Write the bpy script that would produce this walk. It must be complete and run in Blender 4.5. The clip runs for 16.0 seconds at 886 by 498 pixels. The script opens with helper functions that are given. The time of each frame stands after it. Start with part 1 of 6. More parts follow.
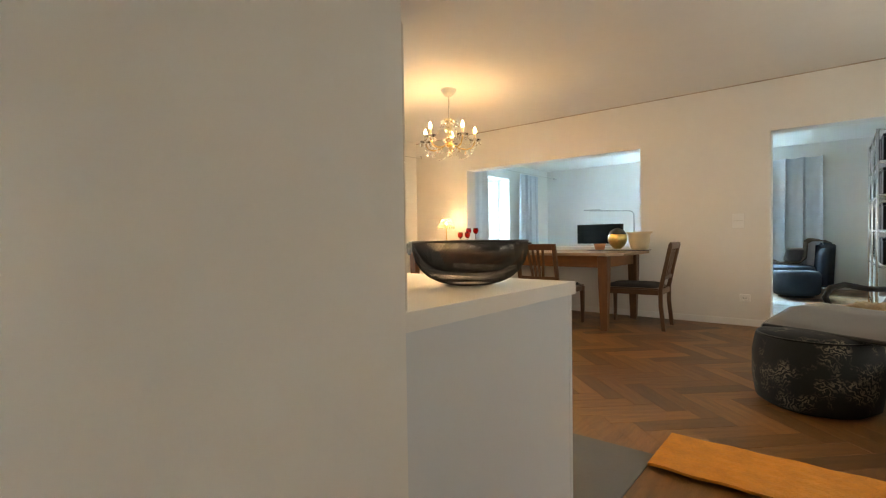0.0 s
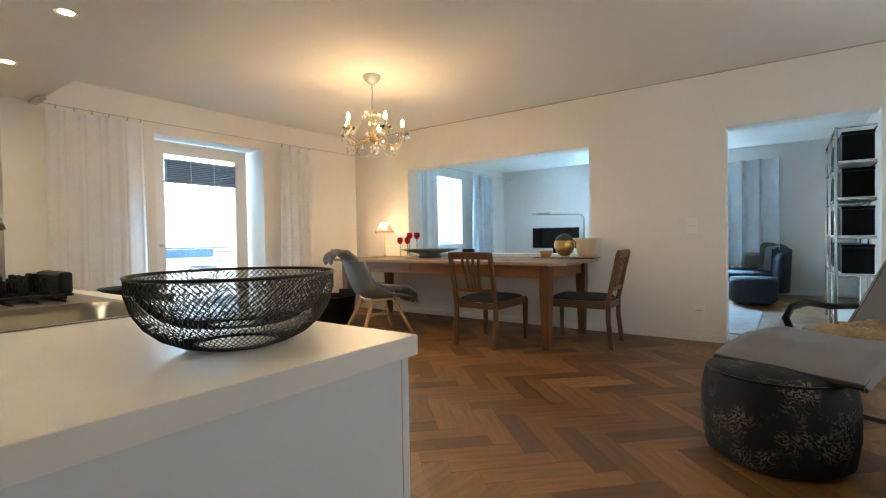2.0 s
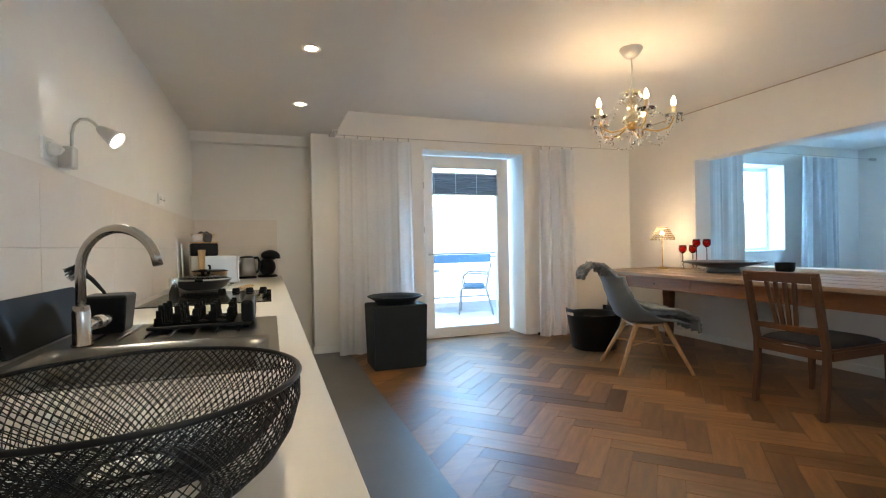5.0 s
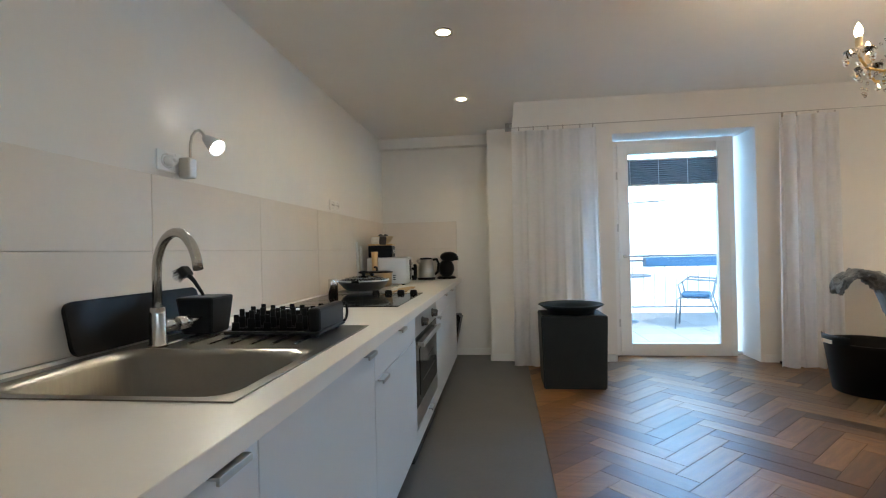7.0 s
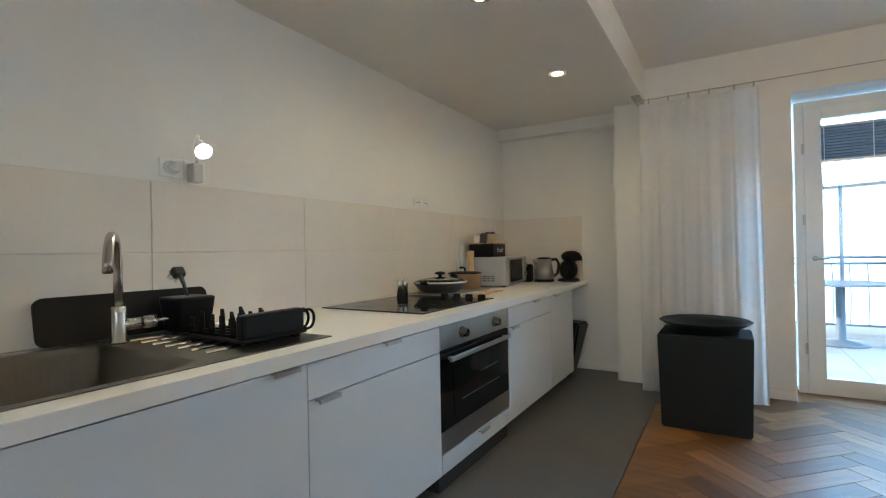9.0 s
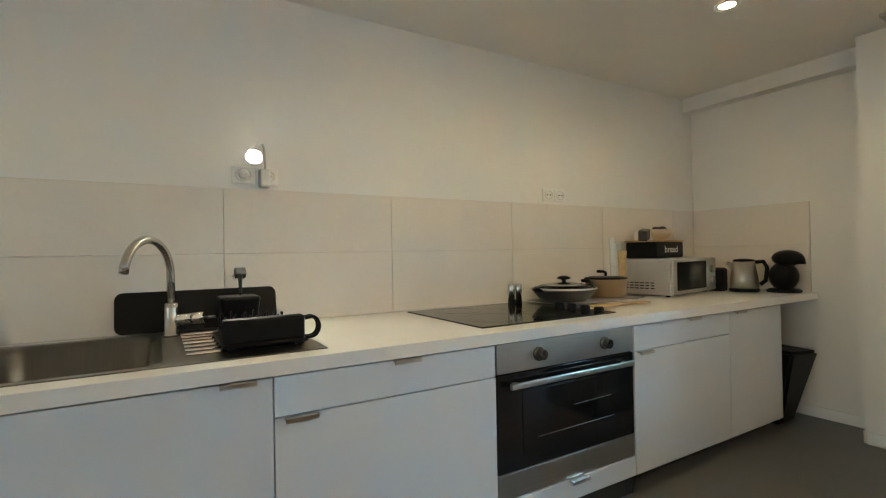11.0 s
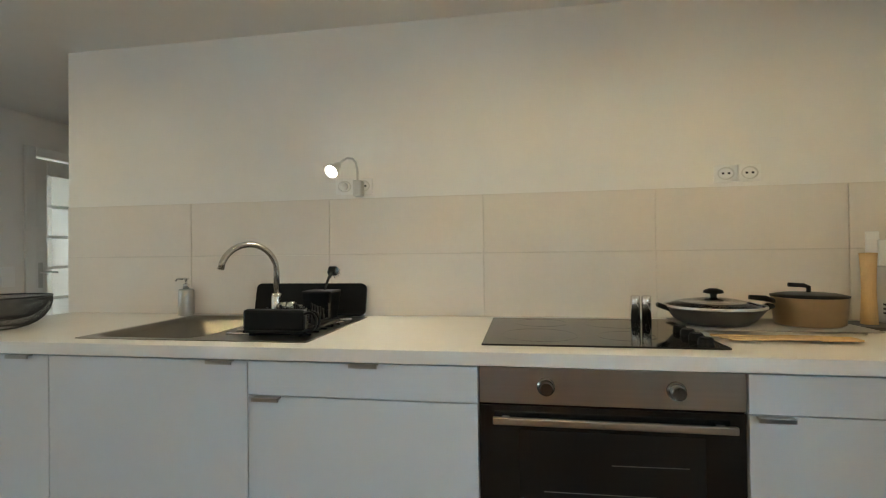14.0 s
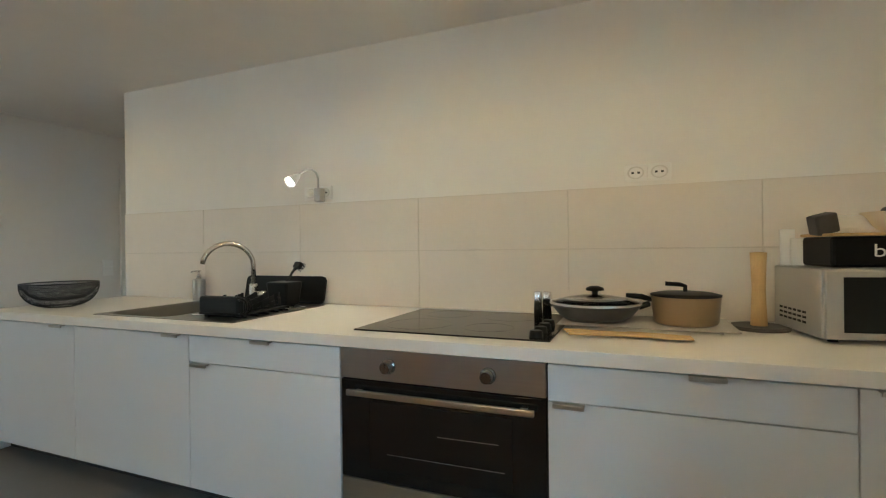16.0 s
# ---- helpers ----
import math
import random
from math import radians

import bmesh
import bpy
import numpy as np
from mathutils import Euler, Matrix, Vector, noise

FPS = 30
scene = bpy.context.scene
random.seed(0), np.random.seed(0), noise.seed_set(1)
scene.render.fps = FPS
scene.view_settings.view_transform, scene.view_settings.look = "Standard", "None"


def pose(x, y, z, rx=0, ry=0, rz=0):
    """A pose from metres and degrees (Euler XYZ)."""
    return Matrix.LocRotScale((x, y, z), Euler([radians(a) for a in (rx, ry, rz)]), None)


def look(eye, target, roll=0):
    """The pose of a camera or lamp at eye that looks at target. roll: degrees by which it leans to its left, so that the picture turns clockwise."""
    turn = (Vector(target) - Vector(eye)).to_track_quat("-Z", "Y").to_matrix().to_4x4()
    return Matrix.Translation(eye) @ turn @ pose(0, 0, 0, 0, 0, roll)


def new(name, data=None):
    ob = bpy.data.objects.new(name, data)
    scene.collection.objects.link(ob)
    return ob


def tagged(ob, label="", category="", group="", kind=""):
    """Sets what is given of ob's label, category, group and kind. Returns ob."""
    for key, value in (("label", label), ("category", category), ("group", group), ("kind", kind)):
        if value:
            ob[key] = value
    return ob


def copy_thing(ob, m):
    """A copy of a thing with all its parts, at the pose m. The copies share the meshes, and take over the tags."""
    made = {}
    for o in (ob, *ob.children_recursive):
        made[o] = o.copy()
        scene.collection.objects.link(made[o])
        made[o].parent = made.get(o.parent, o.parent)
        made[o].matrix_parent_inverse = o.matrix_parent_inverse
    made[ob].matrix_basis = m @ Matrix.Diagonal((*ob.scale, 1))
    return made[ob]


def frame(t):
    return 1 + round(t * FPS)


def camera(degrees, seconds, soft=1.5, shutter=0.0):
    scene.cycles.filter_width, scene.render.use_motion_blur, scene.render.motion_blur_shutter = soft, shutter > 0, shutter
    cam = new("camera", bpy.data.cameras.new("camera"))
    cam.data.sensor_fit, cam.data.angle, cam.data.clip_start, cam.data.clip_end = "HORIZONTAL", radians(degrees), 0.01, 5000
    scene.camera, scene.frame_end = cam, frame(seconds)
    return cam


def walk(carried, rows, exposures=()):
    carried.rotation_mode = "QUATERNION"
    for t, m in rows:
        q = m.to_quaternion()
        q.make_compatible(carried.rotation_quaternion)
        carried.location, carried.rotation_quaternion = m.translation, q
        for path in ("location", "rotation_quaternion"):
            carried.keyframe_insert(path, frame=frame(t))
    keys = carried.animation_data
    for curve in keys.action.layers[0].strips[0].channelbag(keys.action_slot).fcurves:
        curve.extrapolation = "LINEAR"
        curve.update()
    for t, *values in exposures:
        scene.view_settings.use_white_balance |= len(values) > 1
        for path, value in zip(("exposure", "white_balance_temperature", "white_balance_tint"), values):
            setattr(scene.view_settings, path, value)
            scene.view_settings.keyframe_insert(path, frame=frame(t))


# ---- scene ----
cam = camera(85.7, 16.0, soft=1.15)
PATH = [
    (0, (-0.741, -0.714, 1.011), (0.805, 0.553, 0.968), -0.8),
    (0.3, (-0.542, -0.714, 1.003), (1.062, 0.482, 0.966), -1.1),
    (0.5, (-0.472, -0.804, 1.034), (1.139, 0.38, 0.986), -0.8),
    (1, (-0.286, -0.765, 1.044), (1.342, 0.395, 1.005), -0.8),
    (1.5, (-0.146, -0.731, 1.061), (1.48, 0.432, 1.022), -0.8),
    (2, (0.042, -0.676, 1.065), (1.664, 0.495, 1.026), -0.9),
    (2.5, (0.193, -0.658, 1.088), (1.781, 0.557, 1.052), -0.9),
    (3, (0.36, -0.676, 1.108), (1.851, 0.657, 1.078), -1.0),
    (3.5, (0.458, -0.679, 1.136), (1.738, 0.858, 1.114), -1.0),
    (4, (0.554, -0.611, 1.135), (1.627, 1.077, 1.119), -1.1),
    (4.5, (0.658, -0.46, 1.172), (1.54, 1.334, 1.146), -1.1),
    (5, (0.766, -0.407, 1.161), (1.445, 1.474, 1.144), -1.1),
    (7.5, (1.534, 0.113, 1.154), (1.092, 2.064, 1.164), -1.4),
    (8, (1.75, 0.266, 1.159), (1.13, 2.167, 1.17), -1.4),
    (8.5, (1.934, 0.411, 1.168), (1.101, 2.229, 1.182), -1.3),
    (9, (2.048, 0.572, 1.161), (1.02, 2.287, 1.17), -1.1),
    (9.2, (2.086, 0.657, 1.168), (0.969, 2.316, 1.172), -0.9),
    (11.5, (2.373, 1.587, 1.163), (0.542, 2.391, 1.192), -1.1),
    (12, (2.353, 1.801, 1.167), (0.437, 2.374, 1.199), -1.0),
    (12.5, (2.404, 2.043, 1.173), (0.444, 2.437, 1.199), -1.0),
    (13, (2.473, 2.281, 1.178), (0.482, 2.463, 1.206), -0.8),
    (13.5, (2.462, 2.48, 1.169), (0.462, 2.441, 1.193), -0.7),
    (14, (2.44, 2.661, 1.178), (0.467, 2.333, 1.196), -0.7),
    (14.5, (2.456, 2.827, 1.18), (0.532, 2.282, 1.2), -0.5),
    (15, (2.525, 3.101, 1.207), (0.655, 2.392, 1.212), -0.6),
    (15.5, (2.536, 3.386, 1.213), (0.684, 2.632, 1.212), -0.6),
    (16, (2.463, 3.614, 1.193), (0.611, 2.859, 1.187), -0.7),
]
walk(cam, [(t, look(eye, target, roll)) for t, eye, target, roll in PATH],
     [(0, 2.02, 8900, 12), (2, 1.88, 7300, 10), (5, 1.72, 6250, 8), (8, 1.42, 5900, 5), (12, 1.59, 6700, 0), (16, 1.58, 6700, 1)])

# ---- light ----
world = bpy.data.worlds.new("sky")
scene.world = world
world.use_nodes = True
wn = world.node_tree.nodes
sky = wn.new("ShaderNodeTexSky")
sky.sky_type = "NISHITA"
sky.sun_disc = False
sky.sun_elevation, sky.sun_rotation = radians(41), radians(-81)
world.node_tree.links.new(sky.outputs["Color"], wn["Background"].inputs["Color"])
wn["Background"].inputs["Strength"].default_value = 0.10


def lamp(name, kind, m, power, color, size=0.1, size_y=None, spot=None):
    data = bpy.data.lights.new(name, kind)
    data.energy, data.color = power, color
    if kind == "AREA":
        data.shape, data.size, data.size_y = "RECTANGLE", size, size_y or size
    elif kind == "SUN":
        data.angle = size
    else:
        data.shadow_soft_size = size
    if spot:
        data.spot_size, data.spot_blend = spot
    ob = new(name, data)
    ob.matrix_world = m
    return ob


DAY, WARM = (0.31, 0.63, 1.0), (1.0, 0.67, 0.36)
lamp("sun", "SUN", look((-10, 1.5, 9), (0, 0, 0)), 1.2, (1.0, 0.95, 0.88), radians(0.6))
lamp("window_light_living", "AREA", look((3.7, 6.5, 2.25), (1.3, 1.9, 0.45)), 58, DAY, 1.9, 1.0)
# Fill lamp at an unseen added window, brightens the living room from the south.
lamp("fill_light_south", "AREA", look((3.2, -3.15, 1.55), (2.8, 0, 1.4)), 10, (0.86, 0.94, 1.0), 1.9, 1.3)
lamp("window_light_far", "AREA", look((9.3, 6.6, 2.4), (6.9, 3.2, 1.0)), 420, DAY, 1.3, 1.1)
# Fill lamp at an assumed side window out of view, brightens the next room.
lamp("fill_light_far_east", "AREA", look((11.3, 1.4, 2.95), (7.5, 1.4, 0.6)), 900, DAY, 2.0, 0.9)
lamp("window_light_back_room", "AREA", look((-1.5, -4.2, 2.8), (-1.5, -1.4, 0.8)), 290, (0.72, 0.88, 1.0), 1.6, 0.9)
for turn in range(5):
    a = 2 * math.pi * turn / 5 + 0.55 + math.pi / 5
    lamp("chandelier_light", "POINT", pose(3.45 + 0.34 * math.cos(a), 2.61 + 0.34 * math.sin(a), 1.97), 1.9, WARM, 0.004)
lamp("chandelier_light", "SPOT", look((3.45, 2.61, 1.92), (3.45, 2.61, 0)), 2.0, WARM, 0.08, spot=(radians(176), 0.5))
lamp("table_lamp_light", "POINT", pose(5.10, 4.0, 1.276), 4.2, (1.0, 0.72, 0.42), 0.008)
lamp("wall_lamp_light", "SPOT", look((0.235, 1.75, 1.512), (0.62, 1.70, 0.90)), 4, (1.0, 0.88, 0.66), 0.03, spot=(radians(130), 0.7))
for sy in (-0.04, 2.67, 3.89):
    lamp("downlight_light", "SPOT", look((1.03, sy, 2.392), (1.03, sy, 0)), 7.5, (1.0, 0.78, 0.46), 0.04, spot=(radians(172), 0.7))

# ---- materials ----
def mat(name, color, rough=0.6, metal=0.0, vary=0.06, scale=6.0, bump=0.0, bump_scale=60.0, random_tint=0.0, stretch=(1, 1, 1), **more):
    m = bpy.data.materials.new(name)
    m.use_nodes = True
    n, l = m.node_tree.nodes, m.node_tree.links
    b = n["Principled BSDF"]
    b.inputs["Roughness"].default_value, b.inputs["Metallic"].default_value = rough, metal
    co = n.new("ShaderNodeTexCoord")
    mp = n.new("ShaderNodeMapping")
    mp.inputs["Scale"].default_value = stretch
    l.new(co.outputs["Object"], mp.inputs["Vector"])
    t1, t2 = n.new("ShaderNodeTexNoise"), n.new("ShaderNodeTexNoise")
    t1.inputs["Scale"].default_value, t1.inputs["Detail"].default_value = scale, 5
    t2.inputs["Scale"].default_value, t2.inputs["Detail"].default_value = scale * 9, 3
    add = n.new("ShaderNodeMath")
    add.operation = "ADD"
    half = n.new("ShaderNodeMath")
    half.operation, half.inputs[1].default_value = "MULTIPLY", 0.5
    for t in (t1, t2):
        l.new(mp.outputs["Vector"], t.inputs["Vector"])
    l.new(t1.outputs["Fac"], add.inputs[0])
    l.new(t2.outputs["Fac"], half.inputs[0])
    l.new(half.outputs[0], add.inputs[1])
    r = n.new("ShaderNodeMapRange")
    r.inputs["From Min"].default_value, r.inputs["From Max"].default_value = 0.4, 1.1
    r.inputs["To Min"].default_value, r.inputs["To Max"].default_value = 1 - vary, 1 + vary
    l.new(add.outputs[0], r.inputs["Value"])
    mul = n.new("ShaderNodeVectorMath")
    mul.operation = "SCALE"
    mul.inputs[0].default_value = color[:3]
    l.new(r.outputs["Result"], mul.inputs["Scale"])
    last = mul
    if random_tint:
        info = n.new("ShaderNodeObjectInfo")
        geo = n.new("ShaderNodeNewGeometry")
        s = n.new("ShaderNodeMath")
        s.operation = "ADD"
        f = n.new("ShaderNodeMath")
        f.operation = "FRACT"
        l.new(info.outputs["Random"], s.inputs[0])
        l.new(geo.outputs["Random Per Island"], s.inputs[1])
        l.new(s.outputs[0], f.inputs[0])
        r2 = n.new("ShaderNodeMixRGB")
        d = random_tint
        r2.inputs[1].default_value, r2.inputs[2].default_value = (1 - d, 1 - 1.1 * d, 1 - 1.15 * d, 1), (1 + d, 1 + 1.15 * d, 1 + 1.4 * d, 1)
        l.new(f.outputs[0], r2.inputs[0])
        m2 = n.new("ShaderNodeVectorMath")
        m2.operation = "MULTIPLY"
        l.new(last.outputs["Vector"], m2.inputs[0])
        l.new(r2.outputs[0], m2.inputs[1])
        last = m2
    l.new(last.outputs["Vector"], b.inputs["Base Color"])
    if bump:
        t3 = n.new("ShaderNodeTexNoise")
        t3.inputs["Scale"].default_value, t3.inputs["Detail"].default_value = bump_scale, 4
        l.new(mp.outputs["Vector"], t3.inputs["Vector"])
        bp = n.new("ShaderNodeBump")
        bp.inputs["Strength"].default_value, bp.inputs["Distance"].default_value = bump, 0.01
        l.new(t3.outputs["Fac"], bp.inputs["Height"])
        l.new(bp.outputs["Normal"], b.inputs["Normal"])
    for key, value in more.items():
        b.inputs[key.replace("_", " ")].default_value = value
    return m


def glow(name, color, strength):
    m = bpy.data.materials.new(name)
    m.use_nodes = True
    b = m.node_tree.nodes["Principled BSDF"]
    b.inputs["Base Color"].default_value = (*color, 1)
    b.inputs["Emission Color"].default_value = (*color, 1)
    b.inputs["Emission Strength"].default_value = strength
    return m


def see_through(name, color, rough=0.0, ior=1.45):
    m = bpy.data.materials.new(name)
    m.use_nodes = True
    b = m.node_tree.nodes["Principled BSDF"]
    b.inputs["Base Color"].default_value = (*color, 1)
    b.inputs["Roughness"].default_value, b.inputs["IOR"].default_value = rough, ior
    b.inputs["Transmission Weight"].default_value = 1
    return m


def cut_glass(name, color, rough=0.04, gloss=0.5):
    """Thin clear glass whose gloss follows Fresnel."""
    m = bpy.data.materials.new(name)
    m.use_nodes = True
    n, l = m.node_tree.nodes, m.node_tree.links
    n.remove(n["Principled BSDF"])
    cl, gl, fr, mx, ad = n.new("ShaderNodeBsdfTransparent"), n.new("ShaderNodeBsdfGlossy"), n.new("ShaderNodeFresnel"), n.new("ShaderNodeMixShader"), n.new("ShaderNodeMath")
    cl.inputs["Color"].default_value = (*color, 1)
    gl.inputs["Color"].default_value = (*[min(1, c * 1.05) for c in color], 1)
    gl.inputs["Roughness"].default_value = rough
    fr.inputs["IOR"].default_value = 1.6
    ad.operation, ad.inputs[1].default_value, ad.use_clamp = "ADD", gloss * 0.3, True
    l.new(fr.outputs[0], ad.inputs[0])
    l.new(ad.outputs[0], mx.inputs[0])
    l.new(cl.outputs[0], mx.inputs[1])
    l.new(gl.outputs[0], mx.inputs[2])
    l.new(mx.outputs[0], n["Material Output"].inputs["Surface"])
    return m


def sheer(name, color, through_share=0.55, holes=0.12):
    m = bpy.data.materials.new(name)
    m.use_nodes = True
    n, l = m.node_tree.nodes, m.node_tree.links
    n.remove(n["Principled BSDF"])
    d, tr, cl = n.new("ShaderNodeBsdfDiffuse"), n.new("ShaderNodeBsdfTranslucent"), n.new("ShaderNodeBsdfTransparent")
    co, wv = n.new("ShaderNodeTexCoord"), n.new("ShaderNodeTexNoise")
    wv.inputs["Scale"].default_value = 35
    l.new(co.outputs["Object"], wv.inputs["Vector"])
    ramp = n.new("ShaderNodeMixRGB")
    ramp.inputs[1].default_value, ramp.inputs[2].default_value = (*[c * 0.9 for c in color], 1), (*color, 1)
    l.new(wv.outputs["Fac"], ramp.inputs[0])
    for s in (d, tr):
        l.new(ramp.outputs[0], s.inputs["Color"])
    a, b = n.new("ShaderNodeMixShader"), n.new("ShaderNodeMixShader")
    a.inputs[0].default_value, b.inputs[0].default_value = through_share, holes
    l.new(d.outputs[0], a.inputs[1])
    l.new(tr.outputs[0], a.inputs[2])
    l.new(a.outputs[0], b.inputs[1])
    l.new(cl.outputs[0], b.inputs[2])
    l.new(b.outputs[0], n["Material Output"].inputs["Surface"])
    return m


PAINT = mat("wall_paint", (0.76, 0.735, 0.70), 0.85, vary=0.03, scale=1.3, bump=0.04, bump_scale=90)
CEIL = mat("ceiling_paint", (0.80, 0.78, 0.75), 0.9, vary=0.03, scale=1.0, bump=0.08, bump_scale=70)
TRIM = mat("white_trim", (0.78, 0.77, 0.75), 0.45, vary=0.03)
OAK = mat("oak_parquet", (0.175, 0.079, 0.024), 0.40, vary=0.46, scale=3.2, bump=0.10, bump_scale=40, random_tint=0.52, stretch=(1, 9, 1))
GAP = mat("parquet_joint", (0.040, 0.019, 0.008), 0.9)
VINYL = mat("grey_floor", (0.102, 0.102, 0.102), 0.42, vary=0.12, scale=4, bump=0.04)
FRONT = mat("white_front", (0.62, 0.640, 0.665), 0.38, vary=0.015, scale=2)
TOP = mat("white_worktop", (0.74, 0.715, 0.68), 0.30, vary=0.03, scale=4)
TILE = mat("beige_tile", (0.69, 0.63, 0.565), 0.5, vary=0.035, scale=5, random_tint=0.012)
GROUT = mat("grout", (0.60, 0.55, 0.49), 0.9)
MWGLASS = mat("microwave_glass", (0.006, 0.007, 0.007), 0.22, vary=0.1, Specular_IOR_Level=0.35)
KNOB = mat("dark_chrome", (0.22, 0.21, 0.20), 0.18, 1.0, vary=0.08)
CRACKSHADE = mat("crack_shadow", (0.46, 0.38, 0.30), 0.9, vary=0.25, scale=3)
STEEL = mat("brushed_steel", (0.47, 0.45, 0.42), 0.30, 1.0, vary=0.06, scale=8, stretch=(1, 0.05, 14))
BASIN = mat("basin_steel", (0.19, 0.18, 0.16), 0.30, 1.0, vary=0.08, scale=8, stretch=(1, 14, 1))
FAUCETM = mat("faucet_steel", (0.50, 0.47, 0.43), 0.24, 1.0, vary=0.04, scale=8)
CHROME = mat("chrome", (0.75, 0.74, 0.72), 0.12, 1.0, vary=0.02)
GOLD = mat("worn_gold", (0.62, 0.42, 0.16), 0.32, 1.0, vary=0.35, scale=14)
BLACK = mat("black_plastic", (0.005, 0.005, 0.0055), 0.42, vary=0.15, Specular_IOR_Level=0.16)
BLACKM = mat("black_wire", (0.02, 0.02, 0.021), 0.4, 0.6, vary=0.1)
HOBG = mat("black_glass", (0.008, 0.008, 0.008), 0.06, vary=0.05, Specular_IOR_Level=0.35)
DKGLASS = mat("oven_glass", (0.010, 0.010, 0.010), 0.08, vary=0.05, Specular_IOR_Level=0.3)
TABLE = mat("table_wood", (0.23, 0.082, 0.020), 0.40, vary=0.30, scale=3, bump=0.1, bump_scale=25, stretch=(7, 1, 7))
LEGWOOD = mat("table_leg_wood", (0.115, 0.044, 0.013), 0.42, vary=0.32, scale=3, bump=0.1, bump_scale=25, stretch=(7, 7, 1))
TABTOP = mat("table_top_wood", (0.30, 0.20, 0.12), 0.42, vary=0.28, scale=3, bump=0.1, bump_scale=25, stretch=(7, 1, 7))
WALNUT = mat("dark_chair_wood", (0.088, 0.036, 0.013), 0.38, vary=0.28, scale=5, bump=0.06, stretch=(4, 4, 1))
SEATBLK = mat("black_cushion", (0.025, 0.024, 0.026), 0.9, vary=0.2, bump=0.3, bump_scale=120)
BEECH = mat("beech", (0.46, 0.27, 0.12), 0.45, vary=0.18, scale=5, stretch=(3, 3, 1))
SHELL = mat("grey_shell", (0.135, 0.155, 0.17), 0.55, vary=0.06)
WOOL = mat("grey_sheepskin", (0.18, 0.195, 0.205), 1.0, vary=0.35, scale=16, bump=0.9, bump_scale=60)
THROWF = mat("brown_grey_fur", (0.17, 0.145, 0.12), 1.0, vary=0.4, scale=14, bump=0.9, bump_scale=50)
TANFUR = mat("tan_sheepskin", (0.36, 0.25, 0.15), 1.0, vary=0.35, scale=14, bump=0.9, bump_scale=50)
SLING = mat("grey_sling", (0.16, 0.155, 0.15), 0.85, vary=0.06, bump=0.25, bump_scale=220)
PLANTER = mat("charcoal_planter", (0.009, 0.012, 0.013), 0.5, vary=0.2, bump=0.05, Specular_IOR_Level=0.3)
BLUE = mat("navy_fabric", (0.016, 0.028, 0.046), 0.9, vary=0.2, bump=0.3, bump_scale=140)
GREYC = mat("grey_curtain", (0.52, 0.57, 0.61), 0.9, vary=0.08, bump=0.2, bump_scale=150)
PALEC = mat("pale_curtain_cloth", (0.74, 0.76, 0.78), 0.9, vary=0.05, bump=0.2, bump_scale=150)
RUGW = mat("pale_rug", (0.30, 0.27, 0.26), 1.0, vary=0.25, bump=0.6, bump_scale=120)
ORANGE = mat("orange_runner", (0.62, 0.24, 0.035), 0.95, vary=0.22, scale=9, bump=0.6, bump_scale=90)
CREAM = mat("cream_ceramic", (0.62, 0.50, 0.34), 0.35, vary=0.06)
TERRA = mat("terracotta", (0.40, 0.19, 0.10), 0.7, vary=0.15)
STONE = mat("dark_stoneware", (0.06, 0.055, 0.055), 0.5, vary=0.25, scale=9)
BRASSPOT = mat("bronze_pot", (0.36, 0.255, 0.155), 0.32, 0.7, vary=0.08)
PANGREY = mat("grey_pan", (0.070, 0.068, 0.064), 0.38, 0.1, vary=0.15)
RACKLINE = mat("oven_rack", (0.16, 0.155, 0.15), 0.4, 0.6)
BAMBOO = mat("light_wood", (0.60, 0.40, 0.19), 0.5, vary=0.15, scale=6, stretch=(1, 5, 1))
SILVER = mat("silver_paint", (0.55, 0.54, 0.52), 0.38, 0.75, vary=0.05)
WHITEP = mat("white_plastic", (0.80, 0.79, 0.77), 0.35, vary=0.02)
# Darker copy of the white plastic; recess and gap shade put into its colour.
DARKWHITEP = mat("darker_white_plastic", (0.66, 0.64, 0.61), 0.4, vary=0.02)
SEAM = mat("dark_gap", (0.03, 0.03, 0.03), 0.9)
BLIND = mat("grey_blind", (0.22, 0.22, 0.23), 0.8, vary=0.06)
PAVING = mat("balcony_tiles", (0.42, 0.42, 0.41), 0.7, vary=0.1, scale=4, random_tint=0.06)
OUTMETAL = mat("balcony_metal", (0.24, 0.28, 0.32), 0.4, 0.2, vary=0.06)
CANVAS = mat("canvas", (0.70, 0.70, 0.67), 0.9, vary=0.06)
BLUEPANEL = mat("blue_panel", (0.10, 0.20, 0.32), 0.6, vary=0.1)
GLASS = see_through("window_glass", (0.97, 0.99, 1.0))
CRYSTAL = cut_glass("crystal", (0.98, 0.97, 0.95), 0.05, 0.35)
AMBER = cut_glass("amber_crystal", (0.99, 0.93, 0.80), 0.06, 0.5)
BEADS = mat("smoky_beads", (0.55, 0.42, 0.26), 0.18, 0.35, vary=0.2, scale=20)
REDGLASS = see_through("red_glass", (0.75, 0.02, 0.015), 0.02)
LIDGLASS = see_through("lid_glass", (0.97, 0.97, 0.96), 0.0)
SHEER = sheer("sheer_white", (0.93, 0.93, 0.94), 0.68, 0.12)
BACKGLOW = glow("backdrop_glow", (0.86, 0.95, 1.0), 0.75)
BULB = glow("bulb", (1.0, 0.70, 0.36), 16)
SPOTB = glow("spot_bulb", (1.0, 0.80, 0.50), 14)
LEDB = glow("reading_bulb", (1.0, 0.95, 0.88), 40)


